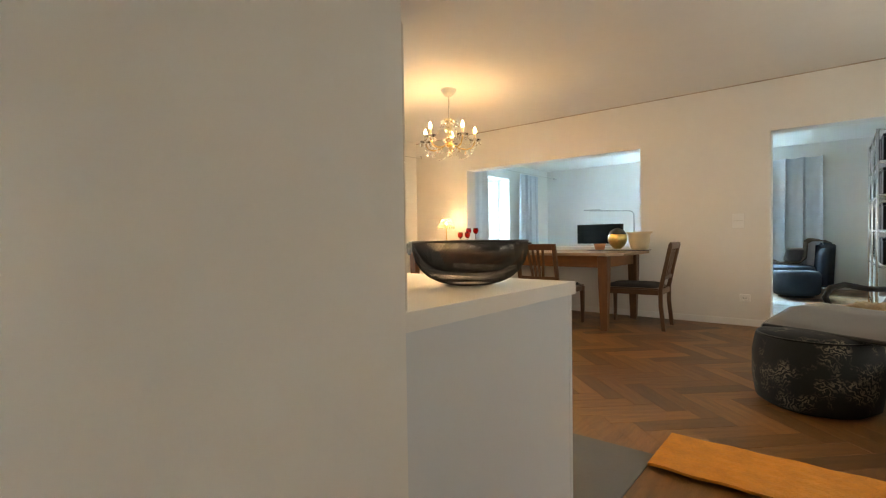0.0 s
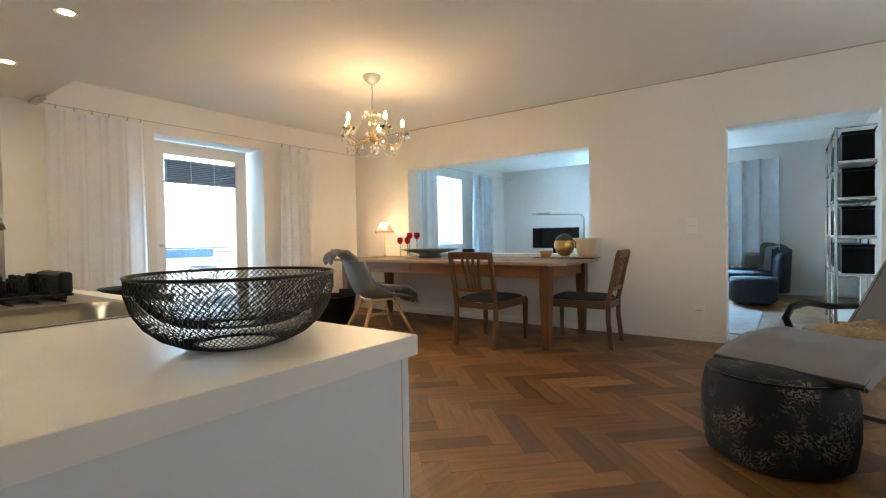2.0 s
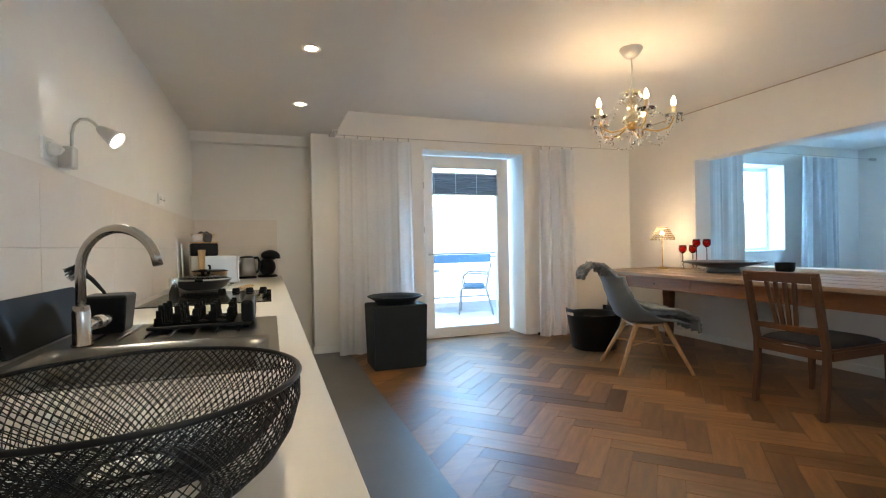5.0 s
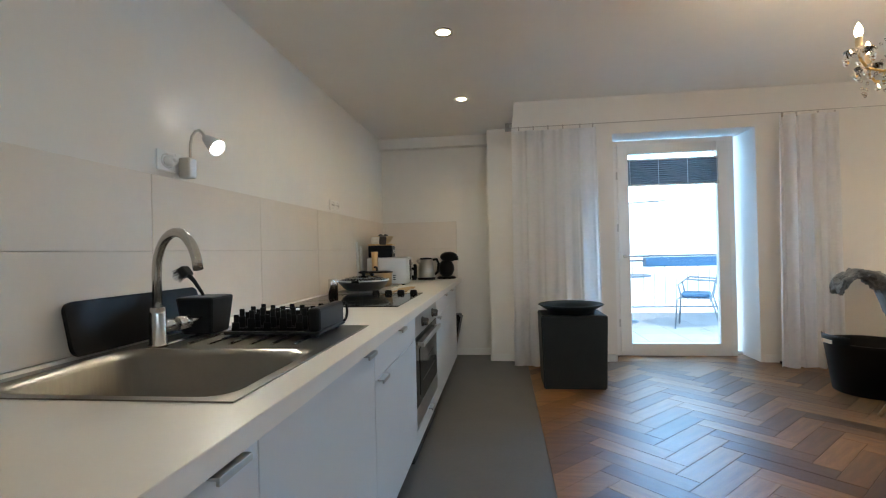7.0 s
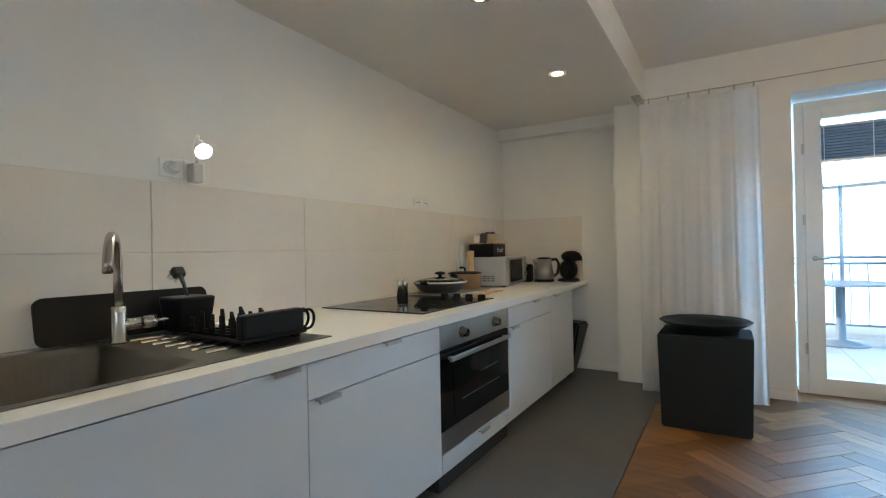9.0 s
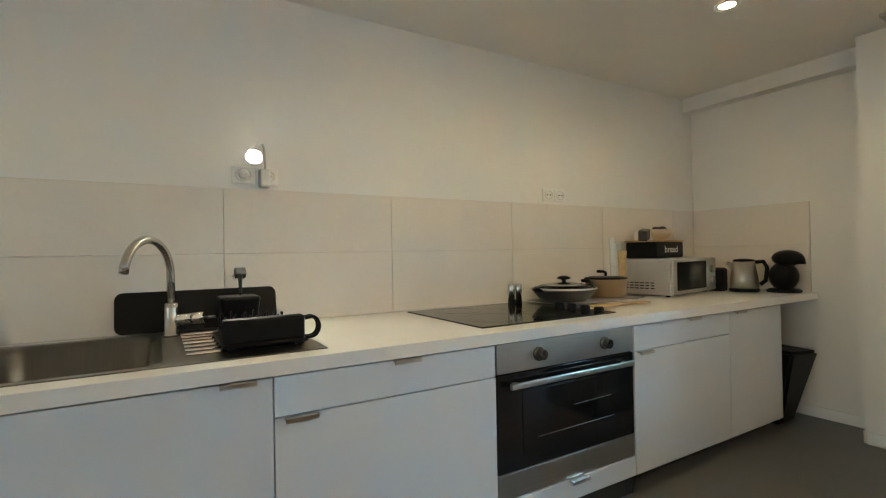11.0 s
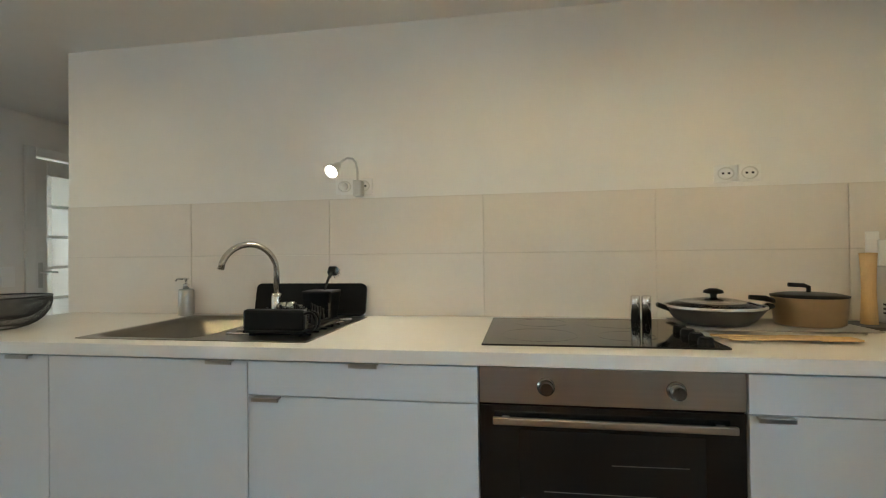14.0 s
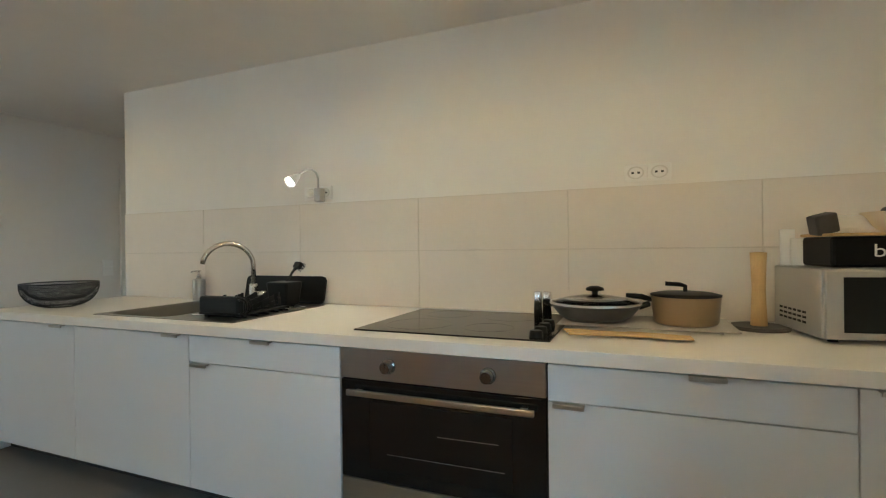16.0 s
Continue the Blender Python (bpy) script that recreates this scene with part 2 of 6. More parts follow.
def floral():
    m = mat("floral_fabric", (0.006, 0.007, 0.009), 0.9, vary=0.2, bump=0.2, bump_scale=100)
    n, l = m.node_tree.nodes, m.node_tree.links
    b = n["Principled BSDF"]
    co, v, t = n.new("ShaderNodeTexCoord"), n.new("ShaderNodeTexWave"), n.new("ShaderNodeTexNoise")
    v.wave_type = "RINGS"
    v.inputs["Scale"].default_value, v.inputs["Distortion"].default_value, v.inputs["Detail"].default_value = 12, 16, 5
    v.inputs["Detail Scale"].default_value = 2.2
    t.inputs["Scale"].default_value, t.inputs["Detail"].default_value = 5.5, 3
    l.new(co.outputs["Object"], v.inputs["Vector"])
    l.new(co.outputs["Object"], t.inputs["Vector"])
    a, c = n.new("ShaderNodeMapRange"), n.new("ShaderNodeMapRange")
    a.inputs["From Min"].default_value, a.inputs["From Max"].default_value = 0.45, 1.0
    c.inputs["From Min"].default_value, c.inputs["From Max"].default_value = 0.50, 0.62
    l.new(v.outputs["Fac"], a.inputs["Value"])
    l.new(t.outputs["Fac"], c.inputs["Value"])
    mu = n.new("ShaderNodeMath")
    mu.operation = "MULTIPLY"
    l.new(a.outputs["Result"], mu.inputs[0])
    l.new(c.outputs["Result"], mu.inputs[1])
    mix = n.new("ShaderNodeMixRGB")
    mix.inputs[1].default_value, mix.inputs[2].default_value = (0.006, 0.007, 0.009, 1), (0.15, 0.135, 0.11, 1)
    l.new(mu.outputs[0], mix.inputs[0])
    l.new(mix.outputs[0], b.inputs["Base Color"])
    return m


FLORAL = floral()


# ---- building blocks ----
def link_mesh(name, bm, material, smooth=False):
    me = bpy.data.meshes.new(name)
    bm.normal_update()
    bm.to_mesh(me)
    bm.free()
    me.materials.append(material)
    if smooth:
        for p in me.polygons:
            p.use_smooth = True
    return new(name, me)


def part(name, bm, material, parent=None, label="", smooth=False):
    ob = link_mesh(name, bm, material, smooth)
    ob.parent = parent
    if label:
        tagged(ob, label)
    return ob


def thing(name, m, label, category, group=""):
    ob = new(name)
    ob.empty_display_size = 0.1
    ob.matrix_world = m
    return tagged(ob, label, category, group)


def box(x0, x1, y0, y1, z0, z1, bevel=0.0, bm=None, seg=2):
    out = bm or bmesh.new()
    b = bmesh.new() if bm else out
    v = [b.verts.new((x, y, z)) for x in (x0, x1) for y in (y0, y1) for z in (z0, z1)]
    for f in ((0, 1, 3, 2), (4, 6, 7, 5), (0, 4, 5, 1), (2, 3, 7, 6), (0, 2, 6, 4), (1, 5, 7, 3)):
        b.faces.new([v[i] for i in f])
    if bevel:
        bmesh.ops.bevel(b, geom=b.edges[:], offset=bevel, segments=seg, affect="EDGES", profile=0.5)
    if bm:
        merge(out, b)
    return out


def merge(a, b, m=None):
    if m:
        bmesh.ops.transform(b, matrix=m, verts=b.verts)
    me = bpy.data.meshes.new("tmp")
    b.to_mesh(me)
    b.free()
    a.from_mesh(me)
    bpy.data.meshes.remove(me)
    return a


def lathe(profile, n=32, at=(0, 0, 0), bm=None):
    out = bm or bmesh.new()
    rings = []
    for r, z in profile:
        if r < 1e-5:
            rings.append([out.verts.new((at[0], at[1], at[2] + z))])
        else:
            rings.append([out.verts.new((at[0] + r * math.cos(2 * math.pi * i / n), at[1] + r * math.sin(2 * math.pi * i / n), at[2] + z)) for i in range(n)])
    for a, b in zip(rings, rings[1:]):
        for i in range(n):
            j = (i + 1) % n
            if len(a) == 1 and len(b) == 1:
                continue
            if len(a) == 1:
                out.faces.new((a[0], b[j], b[i]))
            elif len(b) == 1:
                out.faces.new((a[i], a[j], b[0]))
            else:
                out.faces.new((a[i], a[j], b[j], b[i]))
    return out


def tube(points, r, n=10, bm=None, closed=False, caps=True):
    out = bm or bmesh.new()
    pts = [Vector(p) for p in points]
    radii = r if isinstance(r, (list, tuple)) else [r] * len(pts)
    rings, up = [], None
    for i, p in enumerate(pts):
        if closed:
            d = pts[(i + 1) % len(pts)] - pts[i - 1]
        else:
            d = pts[min(i + 1, len(pts) - 1)] - pts[max(i - 1, 0)]
        d.normalize()
        if up is None:
            up = Vector((0, 0, 1)) if abs(d.z) < 0.9 else Vector((1, 0, 0))
        side = d.cross(up)
        side.normalize()
        up = side.cross(d)
        rings.append([out.verts.new(p + radii[i] * (math.cos(2 * math.pi * k / n) * side + math.sin(2 * math.pi * k / n) * up)) for k in range(n)])
    pairs = list(zip(rings, rings[1:])) + ([(rings[-1], rings[0])] if closed else [])
    for a, b in pairs:
        for k in range(n):
            out.faces.new((a[k], a[(k + 1) % n], b[(k + 1) % n], b[k]))
    if caps and not closed:
        out.faces.new(rings[0][::-1])
        out.faces.new(rings[-1])
    return out


def arc(cx, cy, cz, r, a0, a1, plane, n=12):
    u, v = {"xz": (Vector((1, 0, 0)), Vector((0, 0, 1))), "yz": (Vector((0, 1, 0)), Vector((0, 0, 1))), "xy": (Vector((1, 0, 0)), Vector((0, 1, 0)))}[plane]
    return [Vector((cx, cy, cz)) + r * (math.cos(radians(a0 + (a1 - a0) * i / n)) * u + math.sin(radians(a0 + (a1 - a0) * i / n)) * v) for i in range(n + 1)]


def structure(name, bm, material, label, category):
    return tagged(link_mesh(name, bm, material), label, category, kind="structure")


def sheet(fn, nu, nv, thick=0.0, bm=None):
    out = bm or bmesh.new()
    g = [[out.verts.new(fn(u / nu, v / nv)) for v in range(nv + 1)] for u in range(nu + 1)]
    faces = [out.faces.new((g[u][v], g[u + 1][v], g[u + 1][v + 1], g[u][v + 1])) for u in range(nu) for v in range(nv)]
    if thick:
        for f in faces:
            f.normal_update()
        vs = [g[u][v] for u in range(nu + 1) for v in range(nv + 1)]
        for v in vs:
            v.normal_update()
        low = {v: out.verts.new(v.co - v.normal * thick) for v in vs}
        for f in faces:
            out.faces.new([low[v] for v in reversed(f.verts)])
        ring = [g[u][0] for u in range(nu + 1)] + [g[nu][v] for v in range(1, nv + 1)] + [g[u][nv] for u in range(nu - 1, -1, -1)] + [g[0][v] for v in range(nv - 1, 0, -1)]
        for i, v in enumerate(ring):
            w = ring[(i + 1) % len(ring)]
            out.faces.new((w, v, low[v], low[w]))
    return out


def holed(a0, a1, z0, z1, holes, t0, t1, axis="x"):
    """A slab along one wall axis with rectangular openings (a0, a1, z0, z1)."""
    us = sorted({a0, a1, *[h[i] for h in holes for i in (0, 1)]})
    vs = sorted({z0, z1, *[h[i] for h in holes for i in (2, 3)]})
    bm, made = bmesh.new(), {}

    def vert(u, v, t):
        key = (u, v, t)
        if key not in made:
            p = {"x": (u, t, v), "y": (t, u, v), "z": (u, v, t)}[axis]
            made[key] = bm.verts.new(p)
        return made[key]

    def solid(i, j):
        if not (0 <= i < len(us) - 1 and 0 <= j < len(vs) - 1):
            return False
        cu, cv = (us[i] + us[i + 1]) / 2, (vs[j] + vs[j + 1]) / 2
        return not any(h[0] < cu < h[1] and h[2] < cv < h[3] for h in holes)

    for i in range(len(us) - 1):
        for j in range(len(vs) - 1):
            if not solid(i, j):
                continue
            u0, u1, v0, v1 = us[i], us[i + 1], vs[j], vs[j + 1]
            for t in (t0, t1):
                bm.faces.new([vert(u, v, t) for u, v in ((u0, v0), (u1, v0), (u1, v1), (u0, v1))])
            for di, dj, e in ((-1, 0, ((u0, v0), (u0, v1))), (1, 0, ((u1, v0), (u1, v1))), (0, -1, ((u0, v0), (u1, v0))), (0, 1, ((u0, v1), (u1, v1)))):
                if not solid(i + di, j + dj):
                    bm.faces.new((vert(*e[0], t0), vert(*e[1], t0), vert(*e[1], t1), vert(*e[0], t1)))
    bmesh.ops.recalc_face_normals(bm, faces=bm.faces)
    return bm


# ---- the shell ----
CZ, SZ, DX = 2.67, 2.40, 5.465

bm = box(-3.2, 0.0, 0.0, 0.2, 0, 2.9)
structure("wall_hall_north", bm, PAINT, "smooth white painted wall beside the kitchen", "wall")
structure("wall_kitchen", box(-0.2, 0.0, 0.2, 5.6, 0, 2.9), PAINT, "warm white painted kitchen wall above tiles", "wall")
structure("wall_niche", box(0.0, 1.20, 5.24, 5.6, 0, 2.9), PAINT, "white painted niche wall at the worktop's end", "wall")
structure("beam_niche", box(0.0, 1.20, 5.13, 5.24, 2.29, SZ), PAINT, "white boxed beam under the kitchen ceiling", "beam")
bm = holed(1.20, 5.465, 0, 2.9, [(2.46, 3.80, 0, 2.29)], 4.95, 5.6)
structure("wall_window", bm, PAINT, "white painted outer wall around the balcony door", "wall")
bm = holed(-2.9, 5.6, 0, 2.9, [(-1.317, -0.185, 0, 2.12), (1.165, 3.86, 0.85, 2.10)], DX, 5.70, "y")
structure("wall_dining", bm, PAINT, "white painted dividing wall with doorway and pass-through", "wall")
structure("sill_hatch", box(DX - 0.01, 5.71, 1.167, 3.858, 0.852, 0.875, 0.003), TRIM, "white sill board of the wall pass-through", "sill")
bm = holed(-3.2, 0.9, 0, 2.9, [(-1.92, -0.97, 0, 2.09)], -1.6, -1.45)
structure("wall_hall_south", bm, PAINT, "white painted hallway wall with a glazed door", "wall")
structure("wall_hall_west", box(-3.4, -3.2, -1.6, 0.2, 0, 2.9), PAINT, "white painted wall closing the hallway", "wall")
# Thin raised strip; the crack's shadow line is put into its colour.
structure("ceiling_joint", box(DX - 0.006, DX - 0.0005, -2.88, 4.94, CZ - 0.012, CZ - 0.001), CRACKSHADE, "thin dark strip painting the shadowed crack under the ceiling", "trim")
structure("wall_recess", box(0.75, 0.9, -2.9, -1.6, 0, 2.9), PAINT, "white painted wall of the living room corner", "wall")
# Opening cut for the added window, out of view.
structure("wall_south", holed(0.75, 5.465, 0, 2.9, [(2.2, 4.2, 0.85, 2.25)], -3.05, -2.9), PAINT, "white painted living room back wall", "wall")
structure("ceiling", box(1.46, DX, -2.9, 4.95, CZ, 2.9), CEIL, "white plastered living room ceiling", "ceiling")
structure("ceiling_kitchen", box(-3.2, 1.46, -2.9, 5.24, SZ, 2.9), CEIL, "lower white ceiling over kitchen and hallway", "ceiling")
# far room
structure("ceiling_far", box(5.70, 10.6, -1.6, 4.95, CZ, 2.9), CEIL, "white ceiling of the next room", "ceiling")
bm = holed(5.70, 10.8, 0, 2.9, [(7.28, 8.55, 0.95, 2.33)], 4.95, 5.6)
structure("wall_far_window", bm, PAINT, "white outer wall of the next room", "wall")
bm = holed(-1.6, 4.95, 0, 2.9, [(0.45, 2.3, 0.8, 2.25)], 10.4, 10.6, "y")
structure("wall_far_east", bm, PAINT, "pale wall at the end of the next room", "wall")
structure("wall_far_south", box(5.70, 10.6, -1.75, -1.6, 0, 2.9), PAINT, "pale side wall of the next room", "wall")
# small room behind the hall door
structure("wall_back_west", box(-3.2, -3.05, -3.6, -1.6, 0, 2.9), PAINT, "white wall of the room behind the glazed door", "wall")
structure("wall_back_east", box(0.1, 0.25, -3.6, -1.6, 0, 2.9), PAINT, "white side wall of the room behind the door", "wall")
structure("wall_back_south", holed(-3.2, 0.25, 0, 2.9, [(-2.3, -0.7, 0.8, 2.3)], -3.75, -3.6), PAINT, "white window wall of the room behind the door", "wall")
structure("ceiling_back_room", box(-3.2, 0.25, -3.75, -2.9, SZ, 2.9), CEIL, "white ceiling of the room behind the door", "ceiling")

# floors
structure("floor_slab", box(-3.4, 10.6, -3.8, 5.6, -0.2, -0.012), GAP, "dark sub-floor under the parquet", "floor")
structure("floor_kitchen", box(0.0, 1.56, -0.08, 5.24, -0.012, 0.001), VINYL, "matt grey kitchen floor covering", "floor")

# baseboards
def baseboard(x0, y0, x1, y1):
    bm = box(min(x0, x1), max(x0, x1), min(y0, y1), max(y0, y1), 0.0, 0.075, 0.004)
    structure("baseboard", bm, TRIM, "low white painted skirting board", "baseboard")


baseboard(DX - 0.014, -2.88, DX - 0.002, -1.33)
baseboard(DX - 0.014, -0.17, DX - 0.002, 4.93)
baseboard(3.83, 4.936, 5.44, 4.948)
baseboard(1.21, 4.936, 2.44, 4.948)
baseboard(0.01, 5.226, 1.19, 5.238)
baseboard(1.188, 4.95, 1.198, 5.22)
baseboard(-0.95, -1.448, 0.88, -1.436)
baseboard(10.386, -1.58, 10.398, 4.93)
baseboard(5.72, -1.598, 10.38, -1.586)


# ---- kitchen ----
CT, CB, FX = 0.853, 0.808, 0.84
# tile splashback
def tile_run(name, label, cells, along_y=True):
    back = None
    if along_y:
        back = structure(name, box(0.0005, 0.004, 0.002, 5.238, CT, 1.476), GROUT, label, "tiles")
    else:
        back = structure(name, box(0.01, 0.835, 5.2325, 5.2395, CT, 1.476), GROUT, label, "tiles")
    for a0, a1, z0, z1 in cells:
        if along_y:
            bm = box(0.004, 0.011, a0, a1, z0, z1, 0.0015, seg=1)
        else:
            bm = box(a0, a1, 5.2255, 5.2325, z0, z1, 0.0015, seg=1)
        part("tile", bm, TILE, back)


rows = ((CT + 0.002, 1.1773), (1.1797, 1.474))
cells = []
edges = [0.002] + [0.826 * k - 0.011 for k in range(1, 7)] + [5.224]
for z0, z1 in rows:
    cells += [(a + 0.0012, b - 0.0012, z0, z1) for a, b in zip(edges, edges[1:])]
tile_run("splashback", "large beige wall tiles in two rows", cells)
tile_run("splashback_end", "large beige wall tiles on the niche wall", [(0.013, 0.833, z0, z1) for z0, z1 in rows], False)


def handle(parent, yc, z, w=0.10):
    bm = box(FX + 0.020, FX + 0.046, yc - w / 2, yc + w / 2, z - 0.006, z, 0.0015)
    box(FX + 0.040, FX + 0.046, yc - w / 2, yc + w / 2, z - 0.014, z - 0.004, bm=bm)
    part("handle", bm, STEEL, parent, "brushed steel edge handle")


def cabinet(y0, y1, fronts, label, top=CB - 0.001):
    root = thing("base_cabinet", pose(0, 0, 0), label, "cabinet", "kitchen base cabinets")
    part("body", box(0.02, FX - 0.002, y0 + 0.001, y1 - 0.001, 0.10, top), FRONT, root)
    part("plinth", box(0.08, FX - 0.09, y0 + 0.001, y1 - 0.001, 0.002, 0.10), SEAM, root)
    for name, z0, z1, hy, hz in fronts:
        f = part(name, box(FX, FX + 0.019, y0 + 0.002, y1 - 0.002, z0, z1, 0.0015), FRONT, root)
        handle(f, hy, hz)
    return root


cabinet(0.02, 0.84, [("door", 0.092, CB - 0.008, 0.72, CB - 0.004)], "plain white kitchen base cabinet with door")
cabinet(0.84, 1.68, [("door", 0.092, CB - 0.008, 1.58, CB - 0.004)], "plain white sink cabinet with door", 0.60)
cabinet(1.68, 2.51, [("drawer", 0.680, CB - 0.008, 2.12, CB - 0.004), ("door", 0.092, 0.676, 1.76, 0.677)], "white base cabinet with drawer over door")
cabinet(3.33, 4.16, [("drawer", 0.680, CB - 0.008, 3.80, CB - 0.004), ("door", 0.092, 0.676, 3.40, 0.677)], "white base cabinet with drawer over door beside the oven")
cabinet(4.16, 4.75, [("door", 0.092, CB - 0.008, 4.25, CB - 0.004)], "narrow white base cabinet at the worktop's end")
root = thing("end_panel", pose(0, 0, 0), "white side panel closing the cabinet run", "panel")
part("panel", box(0.0005, FX - 0.022, 0.001, 0.018, 0.002, CB), FRONT, root)
part("edge_strip", box(FX - 0.0195, FX + 0.002, 0.001, 0.018, 0.002, CB), FRONT, root)

# worktop with a sink cut-out
root = thing("worktop", pose(0, 0, 0), "long white laminate worktop with straight edge", "worktop")
part("top_board", holed(0.0005, 0.8728, 0.0022, 5.22, [(0.10, 0.76, 0.90, 1.40)], CB, CT, "z"), TOP, root)
part("front_edge", box(0.8730, 0.8752, 0.0022, 5.22, CB, CT - 0.0003, 0.0008, seg=1), TOP, root)
part("end_edge", box(0.0005, 0.8752, 0.0, 0.0020, CB, CT - 0.0003, 0.0006, seg=1), TOP, root)


def sink():
    root = thing("sink", pose(0, 0, 0), "stainless steel sink with ribbed drainer set in the worktop", "sink")
    x0, x1, y0, y1 = 0.115, 0.755, 0.905, 1.395
    bm = bmesh.new()
    z = CT + 0.004
    # rim of four strips, and the drainer plate
    for a in ((0.08, x0, 0.88, 1.87), (x1, 0.785, 0.88, 1.87), (x0, x1, 0.88, y0), (x0, x1, y1, 1.87)):
        box(a[0], a[1], a[2], a[3], CT + 0.0005, z, bm=bm)
    part("rim", bm, BASIN, root)
    bm = bmesh.new()
    prof = [(0.0, 0.0), (0.035, -0.02), (0.045, -0.19), (0.09, -0.21)]
    loops = []
    for inset, dz in prof:
        loop = []
        r = 0.07
        cx = ((x0 + inset + r, y0 + inset + r, 180), (x1 - inset - r, y0 + inset + r, 270), (x1 - inset - r, y1 - inset - r, 0), (x0 + inset + r, y1 - inset - r, 90))
        for px, py, a in cx:
            for k in range(6):
                t = radians(a + 18 * k)
                loop.append(bm.verts.new((px + r * math.cos(t), py + r * math.sin(t), z + dz)))
        loops.append(loop)
    for a, b in zip(loops, loops[1:]):
        for i in range(len(a)):
            j = (i + 1) % len(a)
            bm.faces.new((a[i], b[i], b[j], a[j]))
    bm.faces.new(loops[-1])
    # corners between the square rim and the round basin
    for i, (px, py) in enumerate(((x0, y0), (x1, y0), (x1, y1), (x0, y1))):
        c = bm.verts.new((px, py, z))
        for k in range(5):
            bm.faces.new((c, loops[0][6 * i + k], loops[0][6 * i + k + 1]))
    part("basin", bm, BASIN, root, smooth=True)
    part("drain", lathe([(0, 0), (0.045, 0), (0.05, 0.004), (0.055, 0)], 24, (0.43, 1.15, z - 0.209)), CHROME, root)
    bm = bmesh.new()
    for k in range(4):
        box(0.12, 0.128, 1.30 + 0.02 * k, 1.308 + 0.02 * k, z - 0.09, z - 0.05, bm=bm)
    for k in range(7):
        xx = 0.20 + 0.075 * k
        tube([(xx, 1.46, z + 0.002), (xx, 1.83, z + 0.002)], 0.006, 8, bm=bm)
    part("rib", bm, CHROME, root)
    return root


sink()

# faucet
root = thing("faucet", pose(0.19, 1.43, CT + 0.004), "tall brushed steel kitchen faucet with curved spout", "faucet")
part("base", lathe([(0, 0), (0.030, 0), (0.030, 0.008), (0.026, 0.012), (0.026, 0.11), (0.022, 0.13), (0, 0.13)], 24), FAUCETM, root, smooth=True)
ux, uy = 0.866, -0.50
pts = [Vector((0, 0, 0.12)), Vector((0, 0, 0.24))]
for a in range(15, 166, 12):
    s = 0.143 - 0.143 * math.cos(radians(a))
    pts.append(Vector((ux * s, uy * s, 0.24 + 0.135 * math.sin(radians(a)))))
pts.append(Vector((ux * 0.285, uy * 0.285, 0.258)))
part("spout", tube(pts, 0.0148, 14), FAUCETM, root, smooth=True)
bm = tube([(0.0, 0.0, 0.062), (0.02, 0.070, 0.066)], 0.021, 18)
tube([(0.0205, 0.072, 0.0662), (0.032, 0.112, 0.068)], 0.023, 18, bm=bm)
tube([(0.032, 0.112, 0.068), (0.045, 0.165, 0.072)], 0.006, 10, bm=bm)
part("lever", bm, FAUCETM, root, smooth=True)

# soap dispenser
root = thing("soap_dispenser", pose(0.055, 0.815, CT), "brushed steel soap dispenser with pump on the worktop", "soap dispenser")
part("bottle", lathe([(0, 0), (0.040, 0), (0.041, 0.004), (0.041, 0.135), (0.036, 0.145), (0, 0.146)], 28), STEEL, root, smooth=True)
bm = lathe([(0, 0.146), (0.016, 0.146), (0.016, 0.172), (0.007, 0.174), (0.007, 0.195), (0.016, 0.196), (0.016, 0.206), (0, 0.206)], 18)
tube([(0.0, 0.0, 0.202), (0.01, -0.045, 0.200), (0.012, -0.055, 0.190)], 0.006, 8, bm=bm)
part("pump", bm, CHROME, root, smooth=True)

# black silicone mat standing against the tiles
bm = bmesh.new()
outline = []
for cy, cz, a0 in ((0.59, 0.138, 0), (0.03, 0.138, 90), (0.03, 0.03, 180), (0.59, 0.03, 270)):
    for k in range(6):
        a = radians(a0 + 18 * k)
        outline.append((cy + 0.03 * math.cos(a), cz + 0.03 * math.sin(a)))
low = [bm.verts.new((0, y, z)) for y, z in outline]
high = [bm.verts.new((0.014, y, z)) for y, z in outline]
bm.faces.new(low[::-1])
bm.faces.new(high)
for k in range(len(outline)):
    n2 = (k + 1) % len(outline)
    bm.faces.new((low[k], low[n2], high[n2], high[k]))
ob = tagged(link_mesh("drying_mat", bm, BLACK), "black silicone drying mat leaning on the tiles", "mat")
ob.matrix_world = pose(0.060, 1.235, CT + 0.006, 0, -12, 0)

# black dish rack
root = thing("dish_rack", pose(0, 0, CT + 0.006), "black plastic dish rack with cutlery holder on the drainer", "dish rack")
RX0, RX1, RY0, RY1 = 0.34, 0.70, 1.56, 1.83
bm = box(RX0, RX1, RY0, RY1, 0.012, 0.024, 0.004)
for cx in (RX0 + 0.03, RX1 - 0.03):
    for cy in (RY0 + 0.03, RY1 - 0.03):
        box(cx - 0.012, cx + 0.012, cy - 0.012, cy + 0.012, 0, 0.014, bm=bm)
part("tray", bm, BLACK, root)
bm = box(RX1 - 0.045, RX1, RY0, RY1 - 0.01, 0.02, 0.105, 0.012)
part("front_holder", bm, BLACK, root)
